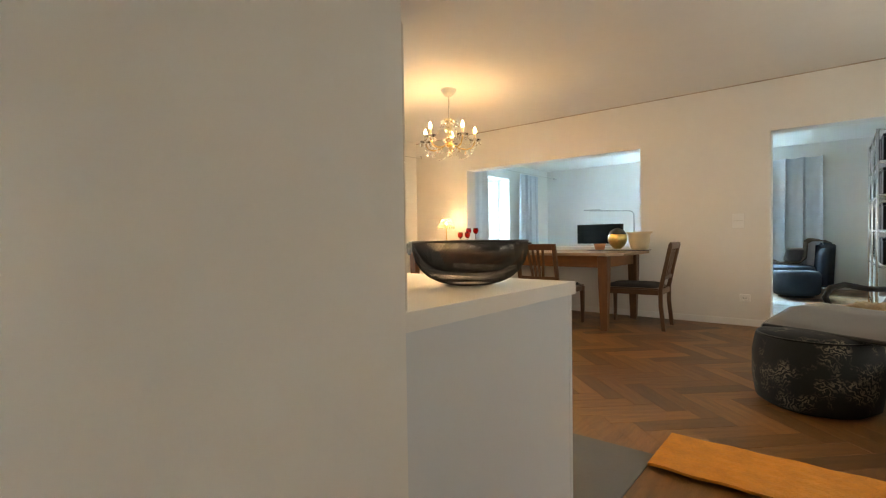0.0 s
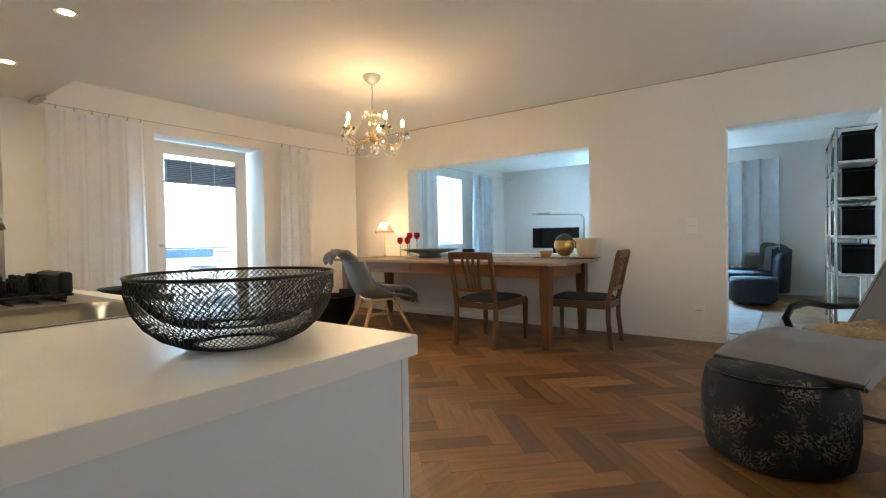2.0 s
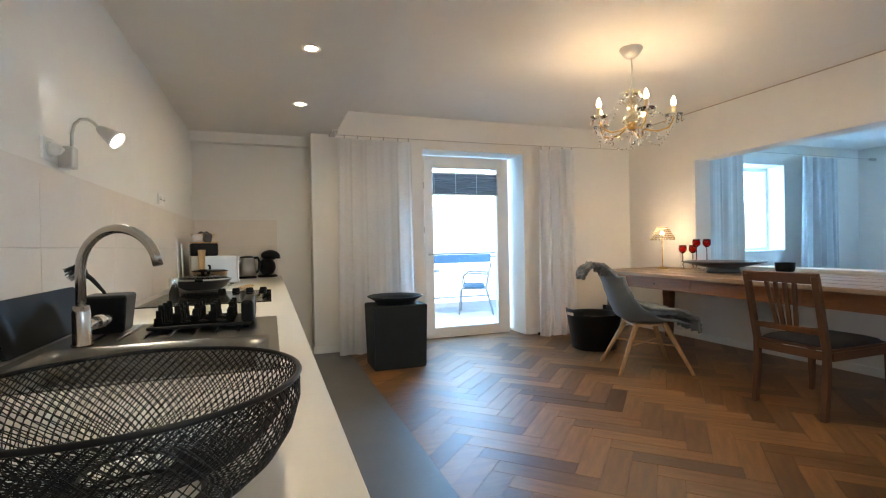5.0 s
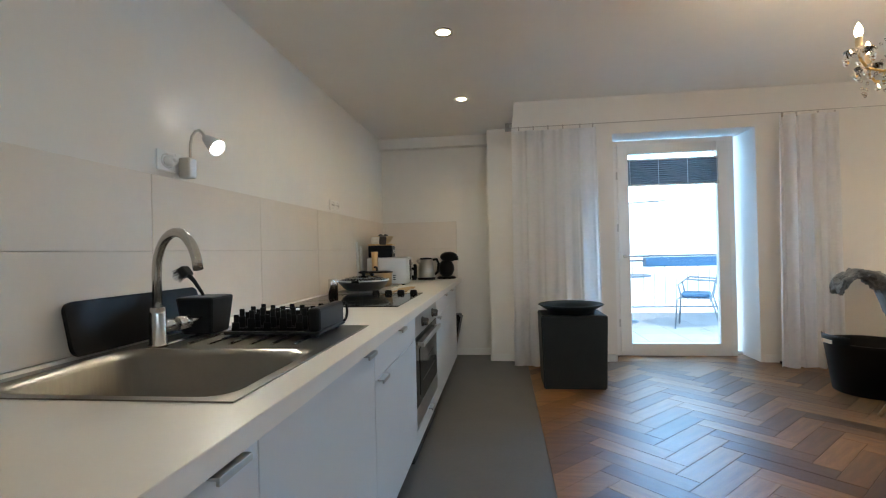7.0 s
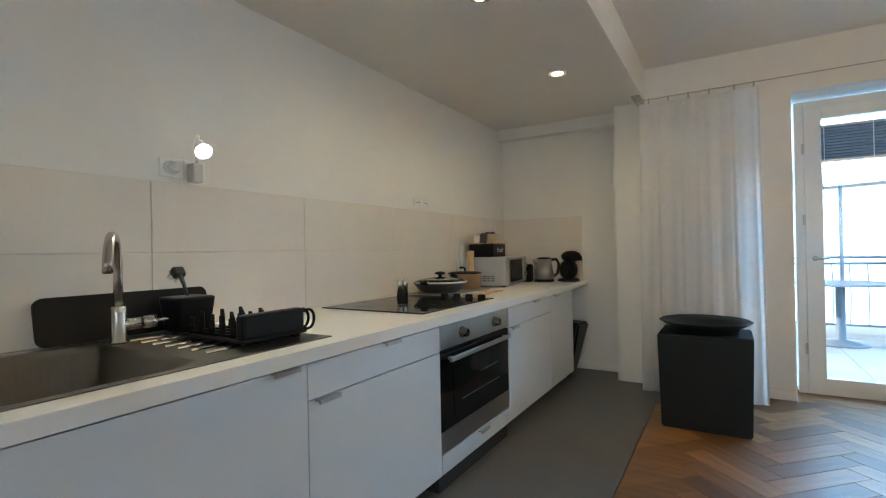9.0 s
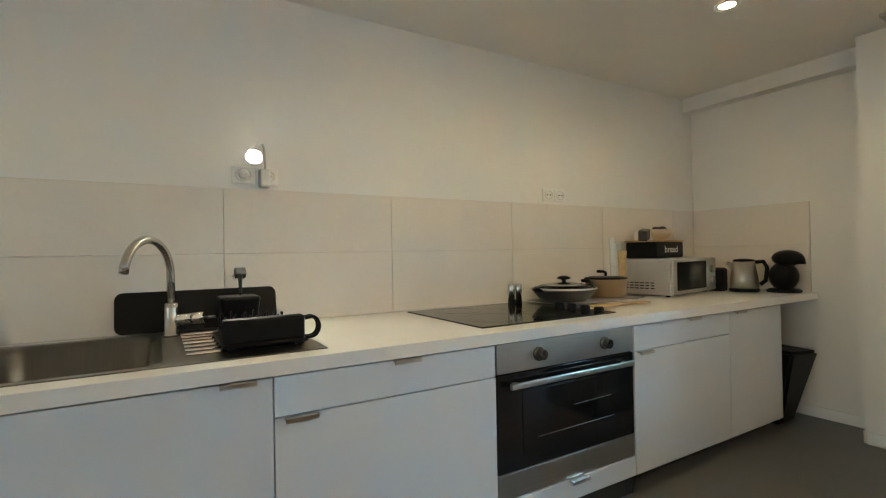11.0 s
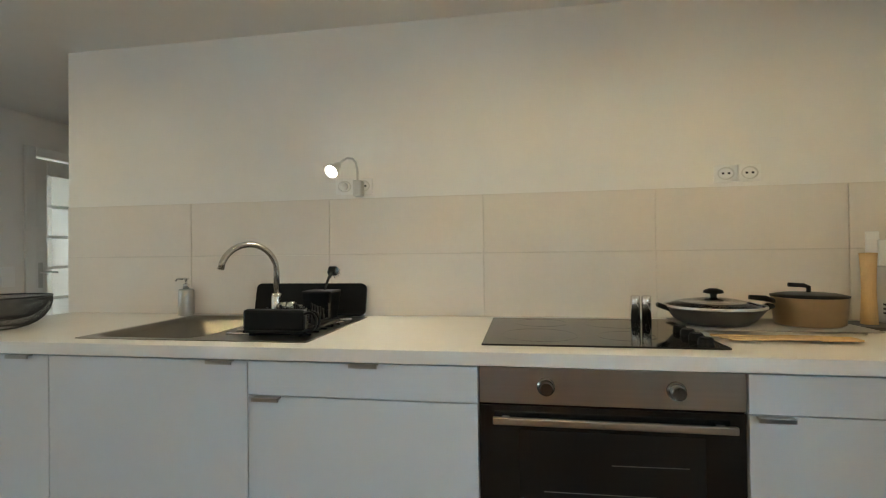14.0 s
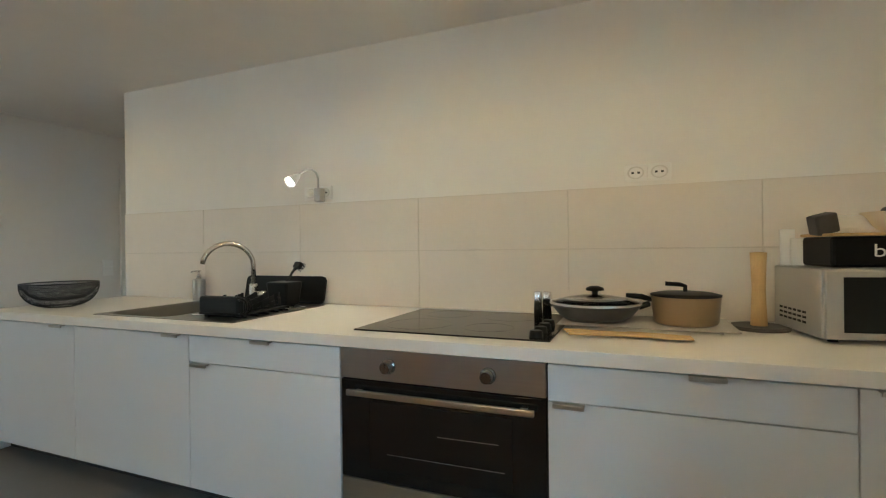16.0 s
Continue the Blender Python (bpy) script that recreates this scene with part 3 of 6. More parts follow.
for k in range(6):
    y = RY0 + 0.025 + 0.040 * k
    for i, x in enumerate((0.375, 0.435, 0.495, 0.555, 0.615)):
        h = 0.098 if (i + k) % 2 else 0.082
        bm = box(x - 0.014, x + 0.014, y - 0.004, y + 0.004, 0.022, h - 0.028, 0.002, seg=1)
        box(x - 0.007, x + 0.012, y - 0.0035, y + 0.0035, h - 0.029, h, 0.002, bm=bm, seg=1)
        part("divider", bm, BLACK, root)
    part("divider_bar", box(0.36, 0.63, y - 0.004, y + 0.004, 0.022, 0.034), BLACK, root)
bm = bmesh.new()
for cx in (RX1 - 0.035, RX1 - 0.005):
    tube([(cx, RY1 - 0.01, 0.09)] + [Vector((cx, RY1 + 0.012, 0.06)) + Vector((0, 0.028 * math.sin(radians(a)), 0.035 * math.cos(radians(a)))) for a in range(0, 181, 20)] + [(cx, RY1 - 0.01, 0.024)], 0.0055, 8, bm=bm)
part("handle", bm, BLACK, root, smooth=True)
root = thing("cutlery_cup", pose(0.20, 1.66, CT + 0.010), "square black cutlery cup with dish brush", "cutlery holder")
bm = box(-0.06, 0.06, -0.055, 0.085, 0, 0.14, 0.01)
for v in bm.verts:
    v.co.x *= 1 + 1.6 * v.co.z
    v.co.y = 0.015 + (v.co.y - 0.015) * (0.85 + 1.8 * v.co.z)
part("cup", bm, BLACK, root)
bm = tube([(0.02, 0.02, 0.06), (-0.02, 0.025, 0.15), (-0.055, 0.03, 0.195), (-0.085, 0.035, 0.222)], [0.005, 0.006, 0.008, 0.010], 8)
merge(bm, box(-0.016, 0.016, -0.024, 0.024, -0.014, 0.030, 0.008), pose(-0.092, 0.035, 0.225, 0, -38, 0))
for k in range(40):
    a, b = random.uniform(-0.022, 0.022), random.uniform(-0.012, 0.026)
    tube([(-0.100 - 0.5 * b, 0.035 + a, 0.222 + b), (-0.128 - 0.5 * b, 0.035 + a * 1.3, 0.205 + b * 1.2)], 0.0013, 4, bm=bm)
part("brush", bm, BLACK, root)

# oven
root = thing("oven", pose(0, 0, 0), "built-in steel and black glass oven under the worktop", "oven")
Y0, Y1 = 2.512, 3.328
part("housing", box(0.05, FX - 0.002, Y0, Y1, 0.002, CB - 0.001), SEAM, root)
part("control_panel", box(FX, FX + 0.018, Y0 + 0.003, Y1 - 0.003, 0.684, CB - 0.006, 0.002), STEEL, root, "brushed steel control panel")
d = part("door", box(FX, FX + 0.016, Y0 + 0.003, Y1 - 0.003, 0.292, 0.678, 0.002), HOBG, root, "black glass oven door")
part("window", box(FX + 0.0165, FX + 0.019, Y0 + 0.13, Y1 - 0.12, 0.34, 0.60), DKGLASS, d)
bm = bmesh.new()
for z, a, b in ((0.405, 2.72, 3.18), (0.50, 2.93, 3.16)):
    tube([(FX + 0.0205, a, z), (FX + 0.0205, b, z + 0.004)], 0.0013, 6, bm=bm)
part("rack_line", bm, RACKLINE, d)
bm = box(FX + 0.040, FX + 0.056, 2.56, 3.29, 0.625, 0.648, 0.003)
for y in (2.60, 3.25):
    box(FX + 0.014, FX + 0.044, y - 0.012, y + 0.012, 0.63, 0.643, bm=bm)
part("handle", bm, STEEL, d)
part("lower_trim", box(FX, FX + 0.017, Y0 + 0.003, Y1 - 0.003, 0.186, 0.288, 0.002), STEEL, root)
f = part("lower_front", box(FX, FX + 0.019, Y0 + 0.003, Y1 - 0.003, 0.092, 0.182, 0.0015), FRONT, root, "white strip below the oven")
handle(f, 2.94, 0.182)
for y in (2.73, 3.125):
    k = lathe([(0, 0), (0.029, 0), (0.029, 0.008), (0.024, 0.012), (0.022, 0.034), (0.019, 0.037), (0, 0.037)], 24)
    bmesh.ops.transform(k, matrix=pose(FX + 0.018, y, 0.743, 0, 90, 0), verts=k.verts)
    box(FX + 0.054, FX + 0.058, y - 0.003, y + 0.003, 0.743, 0.762, bm=k)
    part("knob", k, KNOB, root)

# hob
root = thing("hob", pose(0, 0, CT), "frameless black glass ceramic hob in the worktop", "hob")
part("glass_plate", box(0.085, 0.765, 2.515, 3.325, 0.0005, 0.007, 0.002), HOBG, root)
for cx, cy, r in ((0.24, 2.74, 0.11), (0.56, 2.72, 0.14), (0.24, 3.06, 0.13), (0.56, 3.04, 0.10)):
    part("cooking_ring", lathe([(r, 0.0072), (r + 0.003, 0.0075), (r + 0.006, 0.0072)], 48, (cx, cy, 0)), HOBG, root)
for cx in (0.44, 0.53, 0.62, 0.71):
    part("knob", lathe([(0, 0.007), (0.026, 0.007), (0.024, 0.026), (0.02, 0.032), (0, 0.032)], 20, (cx, 3.265, 0)), BLACK, root)

# steel shakers
for i, (x, y) in enumerate(((0.15, 3.165), (0.16, 3.210))):
    ob = tagged(link_mesh("shaker", lathe([(0, 0), (0.021, 0), (0.021, 0.110), (0.018, 0.115), (0, 0.115)], 24), CHROME, True), "slim polished steel spice shaker on the hob", "shaker", "steel shakers")
    ob.matrix_world = pose(x, y, CT + 0.0075)

# trivet, pan, pot
root = thing("trivet", pose(0, 0, CT + 0.0075), "flat steel wire roll-up rack under pan and pot", "trivet")
for k in range(14):
    x = 0.13 + 0.025 * k
    part("rod", tube([(x, 3.30, 0.010), (x, 3.96, 0.010)], 0.0035, 6), STEEL, root)
for y in (3.36, 3.90):
    part("cross_rod", tube([(0.125, y, 0.004), (0.46, y, 0.004)], 0.004, 6), STEEL, root)

root = thing("frying_pan", pose(0.30, 3.44, CT + 0.022) @ Matrix.Diagonal((0.86, 0.86, 0.95, 1)), "dark grey frying pan with glass lid on a wire rack", "pan")
part("body", lathe([(0, 0), (0.14, 0), (0.175, 0.02), (0.215, 0.065), (0.222, 0.072), (0.213, 0.070), (0.17, 0.026), (0, 0.008)], 48), PANGREY, root, smooth=True)
part("lid", lathe([(0.218, 0.073), (0.215, 0.080), (0.15, 0.098), (0.05, 0.112), (0, 0.114), (0, 0.110), (0.15, 0.094), (0.212, 0.074)], 48), LIDGLASS, root, "clear glass lid", True)
part("rim", lathe([(0.214, 0.072), (0.222, 0.074), (0.220, 0.083), (0.212, 0.082)], 48), SILVER, root)
part("knob", lathe([(0, 0.112), (0.014, 0.113), (0.016, 0.127), (0.045, 0.132), (0.042, 0.143), (0.02, 0.151), (0, 0.151)], 24), BLACK, root, smooth=True)
for s in (-1, 1):
    part("side_handle", tube([(0.02, s * 0.205, 0.062), (0.02, s * 0.25, 0.078), (-0.02, s * 0.25, 0.078), (-0.02, s * 0.205, 0.062)], 0.011, 8), BLACK, root, smooth=True)
root = thing("cooking_pot", pose(0.31, 3.79, CT + 0.022) @ Matrix.Diagonal((0.86, 0.86, 0.86, 1)), "bronze coloured cooking pot with lid and black handles", "pot")
part("body", lathe([(0, 0), (0.125, 0), (0.138, 0.01), (0.148, 0.125), (0.152, 0.130), (0.145, 0.128), (0.13, 0.012), (0, 0.006)], 44), BRASSPOT, root, smooth=True)
part("lid", lathe([(0.150, 0.130), (0.152, 0.137), (0.12, 0.145), (0, 0.150), (0, 0.145), (0.145, 0.129)], 44), BLACK, root, smooth=True)
part("lid_grip", tube([(0, 0.0, 0.147), (0, 0.0, 0.175), (0.0, -0.02, 0.182), (0.0, -0.085, 0.186)], 0.010, 8), BLACK, root, smooth=True)
part("handle", tube([(0, -0.145, 0.108), (0.01, -0.19, 0.122), (0.015, -0.26, 0.128)], [0.012, 0.014, 0.011], 10), BLACK, root, smooth=True)

# wooden spatulas
for i in range(3):
    L = 0.36 + 0.03 * i
    bm = box(-0.011, 0.011, 0, L, 0, 0.008, 0.003)
    box(-0.033, 0.033, L - 0.13, L, 0.0005, 0.0075, 0.003, bm=bm)
    ob = tagged(link_mesh("spatula", bm, BAMBOO), "light wooden kitchen spatula lying on the worktop", "spatula", "wooden spatulas")
    ob.matrix_world = pose(0.54 + 0.045 * i, 3.34 + 0.015 * i, CT + 0.008 + 0.0005 * i, 0, 0, -5 + 5 * i)

# paper towel stand
root = thing("towel_stand", pose(0.22, 4.06, CT), "wooden paper towel pole on a dark round base", "towel holder")
part("base", lathe([(0, 0), (0.105, 0), (0.107, 0.008), (0.10, 0.014), (0, 0.014)], 36), STONE, root)
part("pole", lathe([(0, 0.014), (0.030, 0.014), (0.026, 0.10), (0.024, 0.16), (0.028, 0.27), (0.030, 0.305), (0, 0.307)], 24), BAMBOO, root, smooth=True)


# microwave
def microwave():
    m = pose(0.127, 4.133, CT, 0, 0, 9)
    root = thing("microwave", m, "silver microwave oven with dark window on the worktop", "microwave")
    W, D, H = 0.67, 0.36, 0.25
    part("body", box(0, D, 0, W, 0.012, H, 0.006), SILVER, root)
    f = part("door", box(D + 0.001, D + 0.018, 0.004, W - 0.155, 0.016, H - 0.004, 0.003), SILVER, root)
    part("window", box(D + 0.0185, D + 0.021, 0.055, W - 0.17, 0.04, H - 0.025), MWGLASS, f)
    p = part("control_panel", box(D + 0.001, D + 0.018, W - 0.152, W - 0.004, 0.016, H - 0.004, 0.003), SILVER, root)
    for z in (0.165, 0.085):
        k = lathe([(0, 0), (0.028, 0), (0.025, 0.02), (0, 0.02)], 24)
        bmesh.ops.transform(k, matrix=pose(D + 0.018, W - 0.078, z, 0, 90, 0), verts=k.verts)
        part("knob", k, STEEL, p)
    bm = bmesh.new()
    for r in range(3):
        for c in range(6):
            box(0.05 + 0.036 * c, 0.075 + 0.036 * c, -0.0012, 0.0005, 0.05 + 0.018 * r, 0.058 + 0.018 * r, bm=bm)
    part("vent", bm, SEAM, root)
    for cx in (0.04, D - 0.04):
        for cy in (0.05, W - 0.05):
            part("foot", lathe([(0, 0), (0.016, 0), (0.016, 0.013), (0, 0.013)], 12, (cx, cy, 0)), BLACK, root)
    # bread bin on top
    b = thing("bread_bin", m @ pose(0.0, 0.10, H + 0.001), "black metal bread bin with wooden lid on the microwave", "bread bin")
    part("body", box(0, 0.22, 0, 0.42, 0, 0.112, 0.012), BLACK, b)
    part("lid", box(-0.004, 0.224, -0.004, 0.424, 0.113, 0.124, 0.004), BAMBOO, b, "light wooden lid")
    cu = bpy.data.curves.new("lettering", "FONT")
    cu.body, cu.size, cu.extrude = "bread", 0.066, 0.0004
    t = new("tmp_text", cu)
    me = bpy.data.meshes.new_from_object(t)
    bpy.data.objects.remove(t)
    me.materials.clear()
    me.materials.append(WHITEP)
    lt = new("lettering", me)
    lt.parent = b
    lt.matrix_basis = pose(0.2212, 0.125, 0.038, 90, 0, 90) @ Matrix.Diagonal((1.32, 1, 1, 1))
    bowl = tagged(link_mesh("bowl", lathe([(0, 0), (0.035, 0), (0.06, 0.02), (0.085, 0.062), (0.079, 0.062), (0.055, 0.024), (0, 0.008)], 32), CREAM, True), "small glazed ceramic bowl on the bread bin", "bowl")
    bowl.matrix_world = m @ pose(0.11, 0.37, H + 0.126) @ Matrix.Diagonal((1.3, 1.35, 1.25, 1))
    for i in range(3):
        a = tagged(link_mesh("avocado", lathe([(0, -0.03), (0.02, -0.024), (0.027, 0), (0.018, 0.028), (0, 0.036)], 14), STONE, True), "dark fruit lying in the ceramic bowl", "fruit", "fruit in the bowl")
        a.matrix_world = m @ pose(0.11 + 0.03 * math.cos(2.1 * i), 0.38 + 0.03 * math.sin(2.1 * i), H + 0.200, 70, 30 * i, 0)
    c = tagged(link_mesh("paper_bag", box(-0.03, 0.03, -0.04, 0.04, 0, 0.075, 0.008), STONE), "small dark packet on the bread bin", "packet")
    c.matrix_world = m @ pose(0.13, 0.12, H + 0.126, 14, 6, 10)
    d = tagged(link_mesh("white_box", box(-0.04, 0.04, -0.09, 0.09, 0, 0.07, 0.02), WHITEP), "white rounded box on the bread bin", "box")
    d.matrix_world = m @ pose(0.06, 0.26, H + 0.126)


microwave()
for i, (y, h, lean) in enumerate(((4.20, 0.40, 8), (4.23, 0.36, 11))):
    ob = tagged(link_mesh("cutting_board", box(0, 0.012, 0, 0.055, 0, h, 0.004), WHITEP), "pale cutting board leaning on the tiles behind the microwave", "cutting board", "cutting boards")
    ob.matrix_world = pose(0.02 + 0.03 * i, y - 0.02, CT + 0.0015, 0, -2, 0)

# toaster, kettle, coffee machine
tagged(link_mesh("toaster", box(0.25, 0.44, 4.86, 4.94, CT, CT + 0.17, 0.02), BLACK), "small black toaster beside the microwave", "toaster")
root = thing("kettle", pose(0.53, 4.97, CT) @ Matrix.Diagonal((1.05, 1.05, 1.12, 1)), "steel kettle with black base, lid and handle", "kettle")
part("base", lathe([(0, 0), (0.088, 0), (0.09, 0.018), (0.08, 0.022), (0, 0.022)], 32), BLACK, root)
part("body", lathe([(0, 0.022), (0.086, 0.022), (0.083, 0.08), (0.066, 0.19), (0, 0.192)], 32), STEEL, root, smooth=True)
part("lid", lathe([(0, 0.192), (0.066, 0.191), (0.06, 0.203), (0.02, 0.208), (0, 0.208)], 32), BLACK, root, smooth=True)
part("handle", tube([(0.055, 0.03, 0.185), (0.10, 0.05, 0.19), (0.118, 0.06, 0.15), (0.108, 0.055, 0.07), (0.08, 0.04, 0.045)], 0.013, 10), BLACK, root, smooth=True)
part("spout", tube([(-0.05, -0.03, 0.15), (-0.085, -0.05, 0.185)], [0.022, 0.012], 10), STEEL, root, smooth=True)
root = thing("coffee_machine", pose(0.73, 5.09, CT), "black rounded capsule coffee machine at the worktop's end", "coffee machine")
part("base", lathe([(0, 0), (0.10, 0), (0.105, 0.012), (0.09, 0.025), (0, 0.025)], 32), BLACK, root, smooth=True)
b = bmesh.new()
bmesh.ops.create_uvsphere(b, u_segments=28, v_segments=16, radius=1, matrix=pose(0.0, 0.0, 0.11) @ Matrix.Diagonal((0.085, 0.10, 0.10, 1)))
part("body", b, BLACK, root, smooth=True)
b = bmesh.new()
bmesh.ops.create_uvsphere(b, u_segments=28, v_segments=16, radius=1, matrix=pose(0.03, -0.01, 0.235) @ Matrix.Diagonal((0.095, 0.075, 0.055, 1)))
part("head", b, BLACK, root, smooth=True)
b = lathe([(0, 0.0), (0.05, 0.0), (0.045, 0.045), (0, 0.05)], 24, (0.085, -0.01, 0.195))
part("nozzle", b, BLACK, root, smooth=True)

# black bag under the worktop's end
bm = bmesh.new()
vs = [bm.verts.new(p) for p in ((0.35, 4.83, 0.002), (0.80, 4.84, 0.002), (0.80, 5.02, 0.002), (0.35, 5.02, 0.002), (0.30, 4.79, 0.52), (0.90, 4.80, 0.50), (0.90, 5.16, 0.47), (0.30, 5.16, 0.50))]
for f in ((3, 2, 1, 0), (0, 1, 5, 4), (1, 2, 6, 5), (2, 3, 7, 6), (3, 0, 4, 7), (4, 5, 6, 7)):
    bm.faces.new([vs[i] for i in f])
bmesh.ops.bevel(bm, geom=bm.edges[:], offset=0.02, segments=2, affect="EDGES")
tagged(link_mesh("waste_bin", bm, BLACK), "black tapered waste bin under the worktop", "bin")


# wall sockets and reading lamp
def socket_plate(m, label, gangs=1, vertical=False):
    root = thing("socket", m, label, "socket")
    for g in range(gangs):
        o = (g - (gangs - 1) / 2) * 0.103
        x, z = (0, o) if vertical else (o, 0)
        part("plate", box(x - 0.051, x + 0.051, -0.010, 0, z - 0.041, z + 0.041, 0.004), WHITEP, root)
        b = lathe([(0, 0.004), (0.022, 0.004), (0.026, 0.014), (0.030, 0.012)], 24)
        bmesh.ops.transform(b, matrix=Matrix.Translation((x, -0.0005, z)) @ pose(0, 0, 0, 90, 0, 0) @ Matrix.Diagonal((1.25, 1, 1, 1)), verts=b.verts)
        part("socket_insert", b, DARKWHITEP, root)
        for s in (-1, 1):
            part("contact_hole", box(x + s * 0.013 - 0.0055, x + s * 0.013 + 0.0055, -0.0135, -0.0122, z - 0.0045, z + 0.0045), SEAM, root)
    return root


socket_plate(pose(0.0005, 3.66, 1.537, 0, 0, 90), "white double wall socket above the tiles", 2)
socket_plate(pose(0.0005, 1.78, 1.54, 0, 0, 90), "white double wall socket holding a plug lamp", 2)
root = thing("plug_lamp", pose(0.012, 1.815, 1.526), "plug-in gooseneck reading lamp, switched on", "lamp")
part("plug", box(0, 0.055, -0.024, 0.024, -0.045, 0.04, 0.008), SILVER, root)
pts = [(0.04, 0.0, 0.035), (0.042, 0.0, 0.095), (0.052, -0.004, 0.128), (0.075, -0.014, 0.146), (0.105, -0.032, 0.144), (0.130, -0.048, 0.126), (0.148, -0.060, 0.104)]
part("gooseneck", tube(pts, 0.006, 8), SILVER, root, smooth=True)
b = lathe([(0.012, 0), (0.018, -0.012), (0.032, -0.065), (0.036, -0.085), (0.033, -0.085), (0.014, -0.012)], 24)
mm = pose(0.146, -0.059, 0.106, 0, -54, -14)
bmesh.ops.transform(b, matrix=mm, verts=b.verts)
part("shade", b, SILVER, root, smooth=True)
b = bmesh.new()
bmesh.ops.create_uvsphere(b, u_segments=16, v_segments=10, radius=0.027, matrix=mm @ pose(0, 0, -0.062))
part("bulb", b, LEDB, root, "lit white bulb", True)

root = thing("wall_plug", pose(0.012, 1.728, 1.54), "round white plug in the wall socket", "plug")
b = lathe([(0, 0), (0.021, 0), (0.023, 0.006), (0.022, 0.026), (0.016, 0.036), (0, 0.037)], 20)
bmesh.ops.transform(b, matrix=pose(0, 0, 0, 0, 90, 0), verts=b.verts)
part("body", b, WHITEP, root, smooth=True)
part("grip", box(0.034, 0.044, -0.012, 0.012, -0.006, 0.006, 0.003), WHITEP, root)

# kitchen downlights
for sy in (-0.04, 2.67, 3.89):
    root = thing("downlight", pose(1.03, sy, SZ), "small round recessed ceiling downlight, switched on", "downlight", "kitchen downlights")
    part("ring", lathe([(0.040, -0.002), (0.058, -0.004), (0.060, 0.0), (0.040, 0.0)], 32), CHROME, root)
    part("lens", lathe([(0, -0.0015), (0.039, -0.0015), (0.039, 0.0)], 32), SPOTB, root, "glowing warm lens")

# wire bowl on the worktop
def wire_bowl():
    root = thing("wire_bowl", pose(0.60, 0.265, CT), "large black wire mesh fruit bowl on the worktop", "bowl")
    outer = [(0.080, 0.004), (0.11, 0.010), (0.143, 0.026), (0.170, 0.050), (0.189, 0.080), (0.199, 0.115), (0.199, 0.146)]
    inner = [(0.196, 0.148), (0.186, 0.122), (0.170, 0.094), (0.148, 0.070), (0.115, 0.052), (0.08, 0.045), (0.05, 0.043)]

    def weave(prof, n, steps, r):
        dense = []
        for k in range(steps + 1):
            t = k / steps * (len(prof) - 1)
            i = min(int(t), len(prof) - 2)
            f = t - i
            dense.append((prof[i][0] * (1 - f) + prof[i + 1][0] * f, prof[i][1] * (1 - f) + prof[i + 1][1] * f))
        bm = bmesh.new()
        for d in (-1, 1):
            for k in range(n):
                pts = [(rr * math.cos(2 * math.pi * (k + d * i * 0.75) / n), rr * math.sin(2 * math.pi * (k + d * i * 0.75) / n), z) for i, (rr, z) in enumerate(dense)]
                tube(pts, r, 3, bm=bm, caps=False)
        return bm

    part("outer_mesh", weave(outer, 96, 18, 0.0009), BLACKM, root)
    part("inner_mesh", weave(inner, 88, 18, 0.0009), BLACKM, root)
    for name, r, z, w in (("rim", 0.199, 0.148, 0.0035), ("base_ring", 0.080, 0.004, 0.0035), ("inner_ring", 0.05, 0.043, 0.0025)):
        part(name, tube([(r * math.cos(a * math.pi / 30), r * math.sin(a * math.pi / 30), z) for a in range(60)], w, 8, closed=True), BLACKM, root, smooth=True)


wire_bowl()

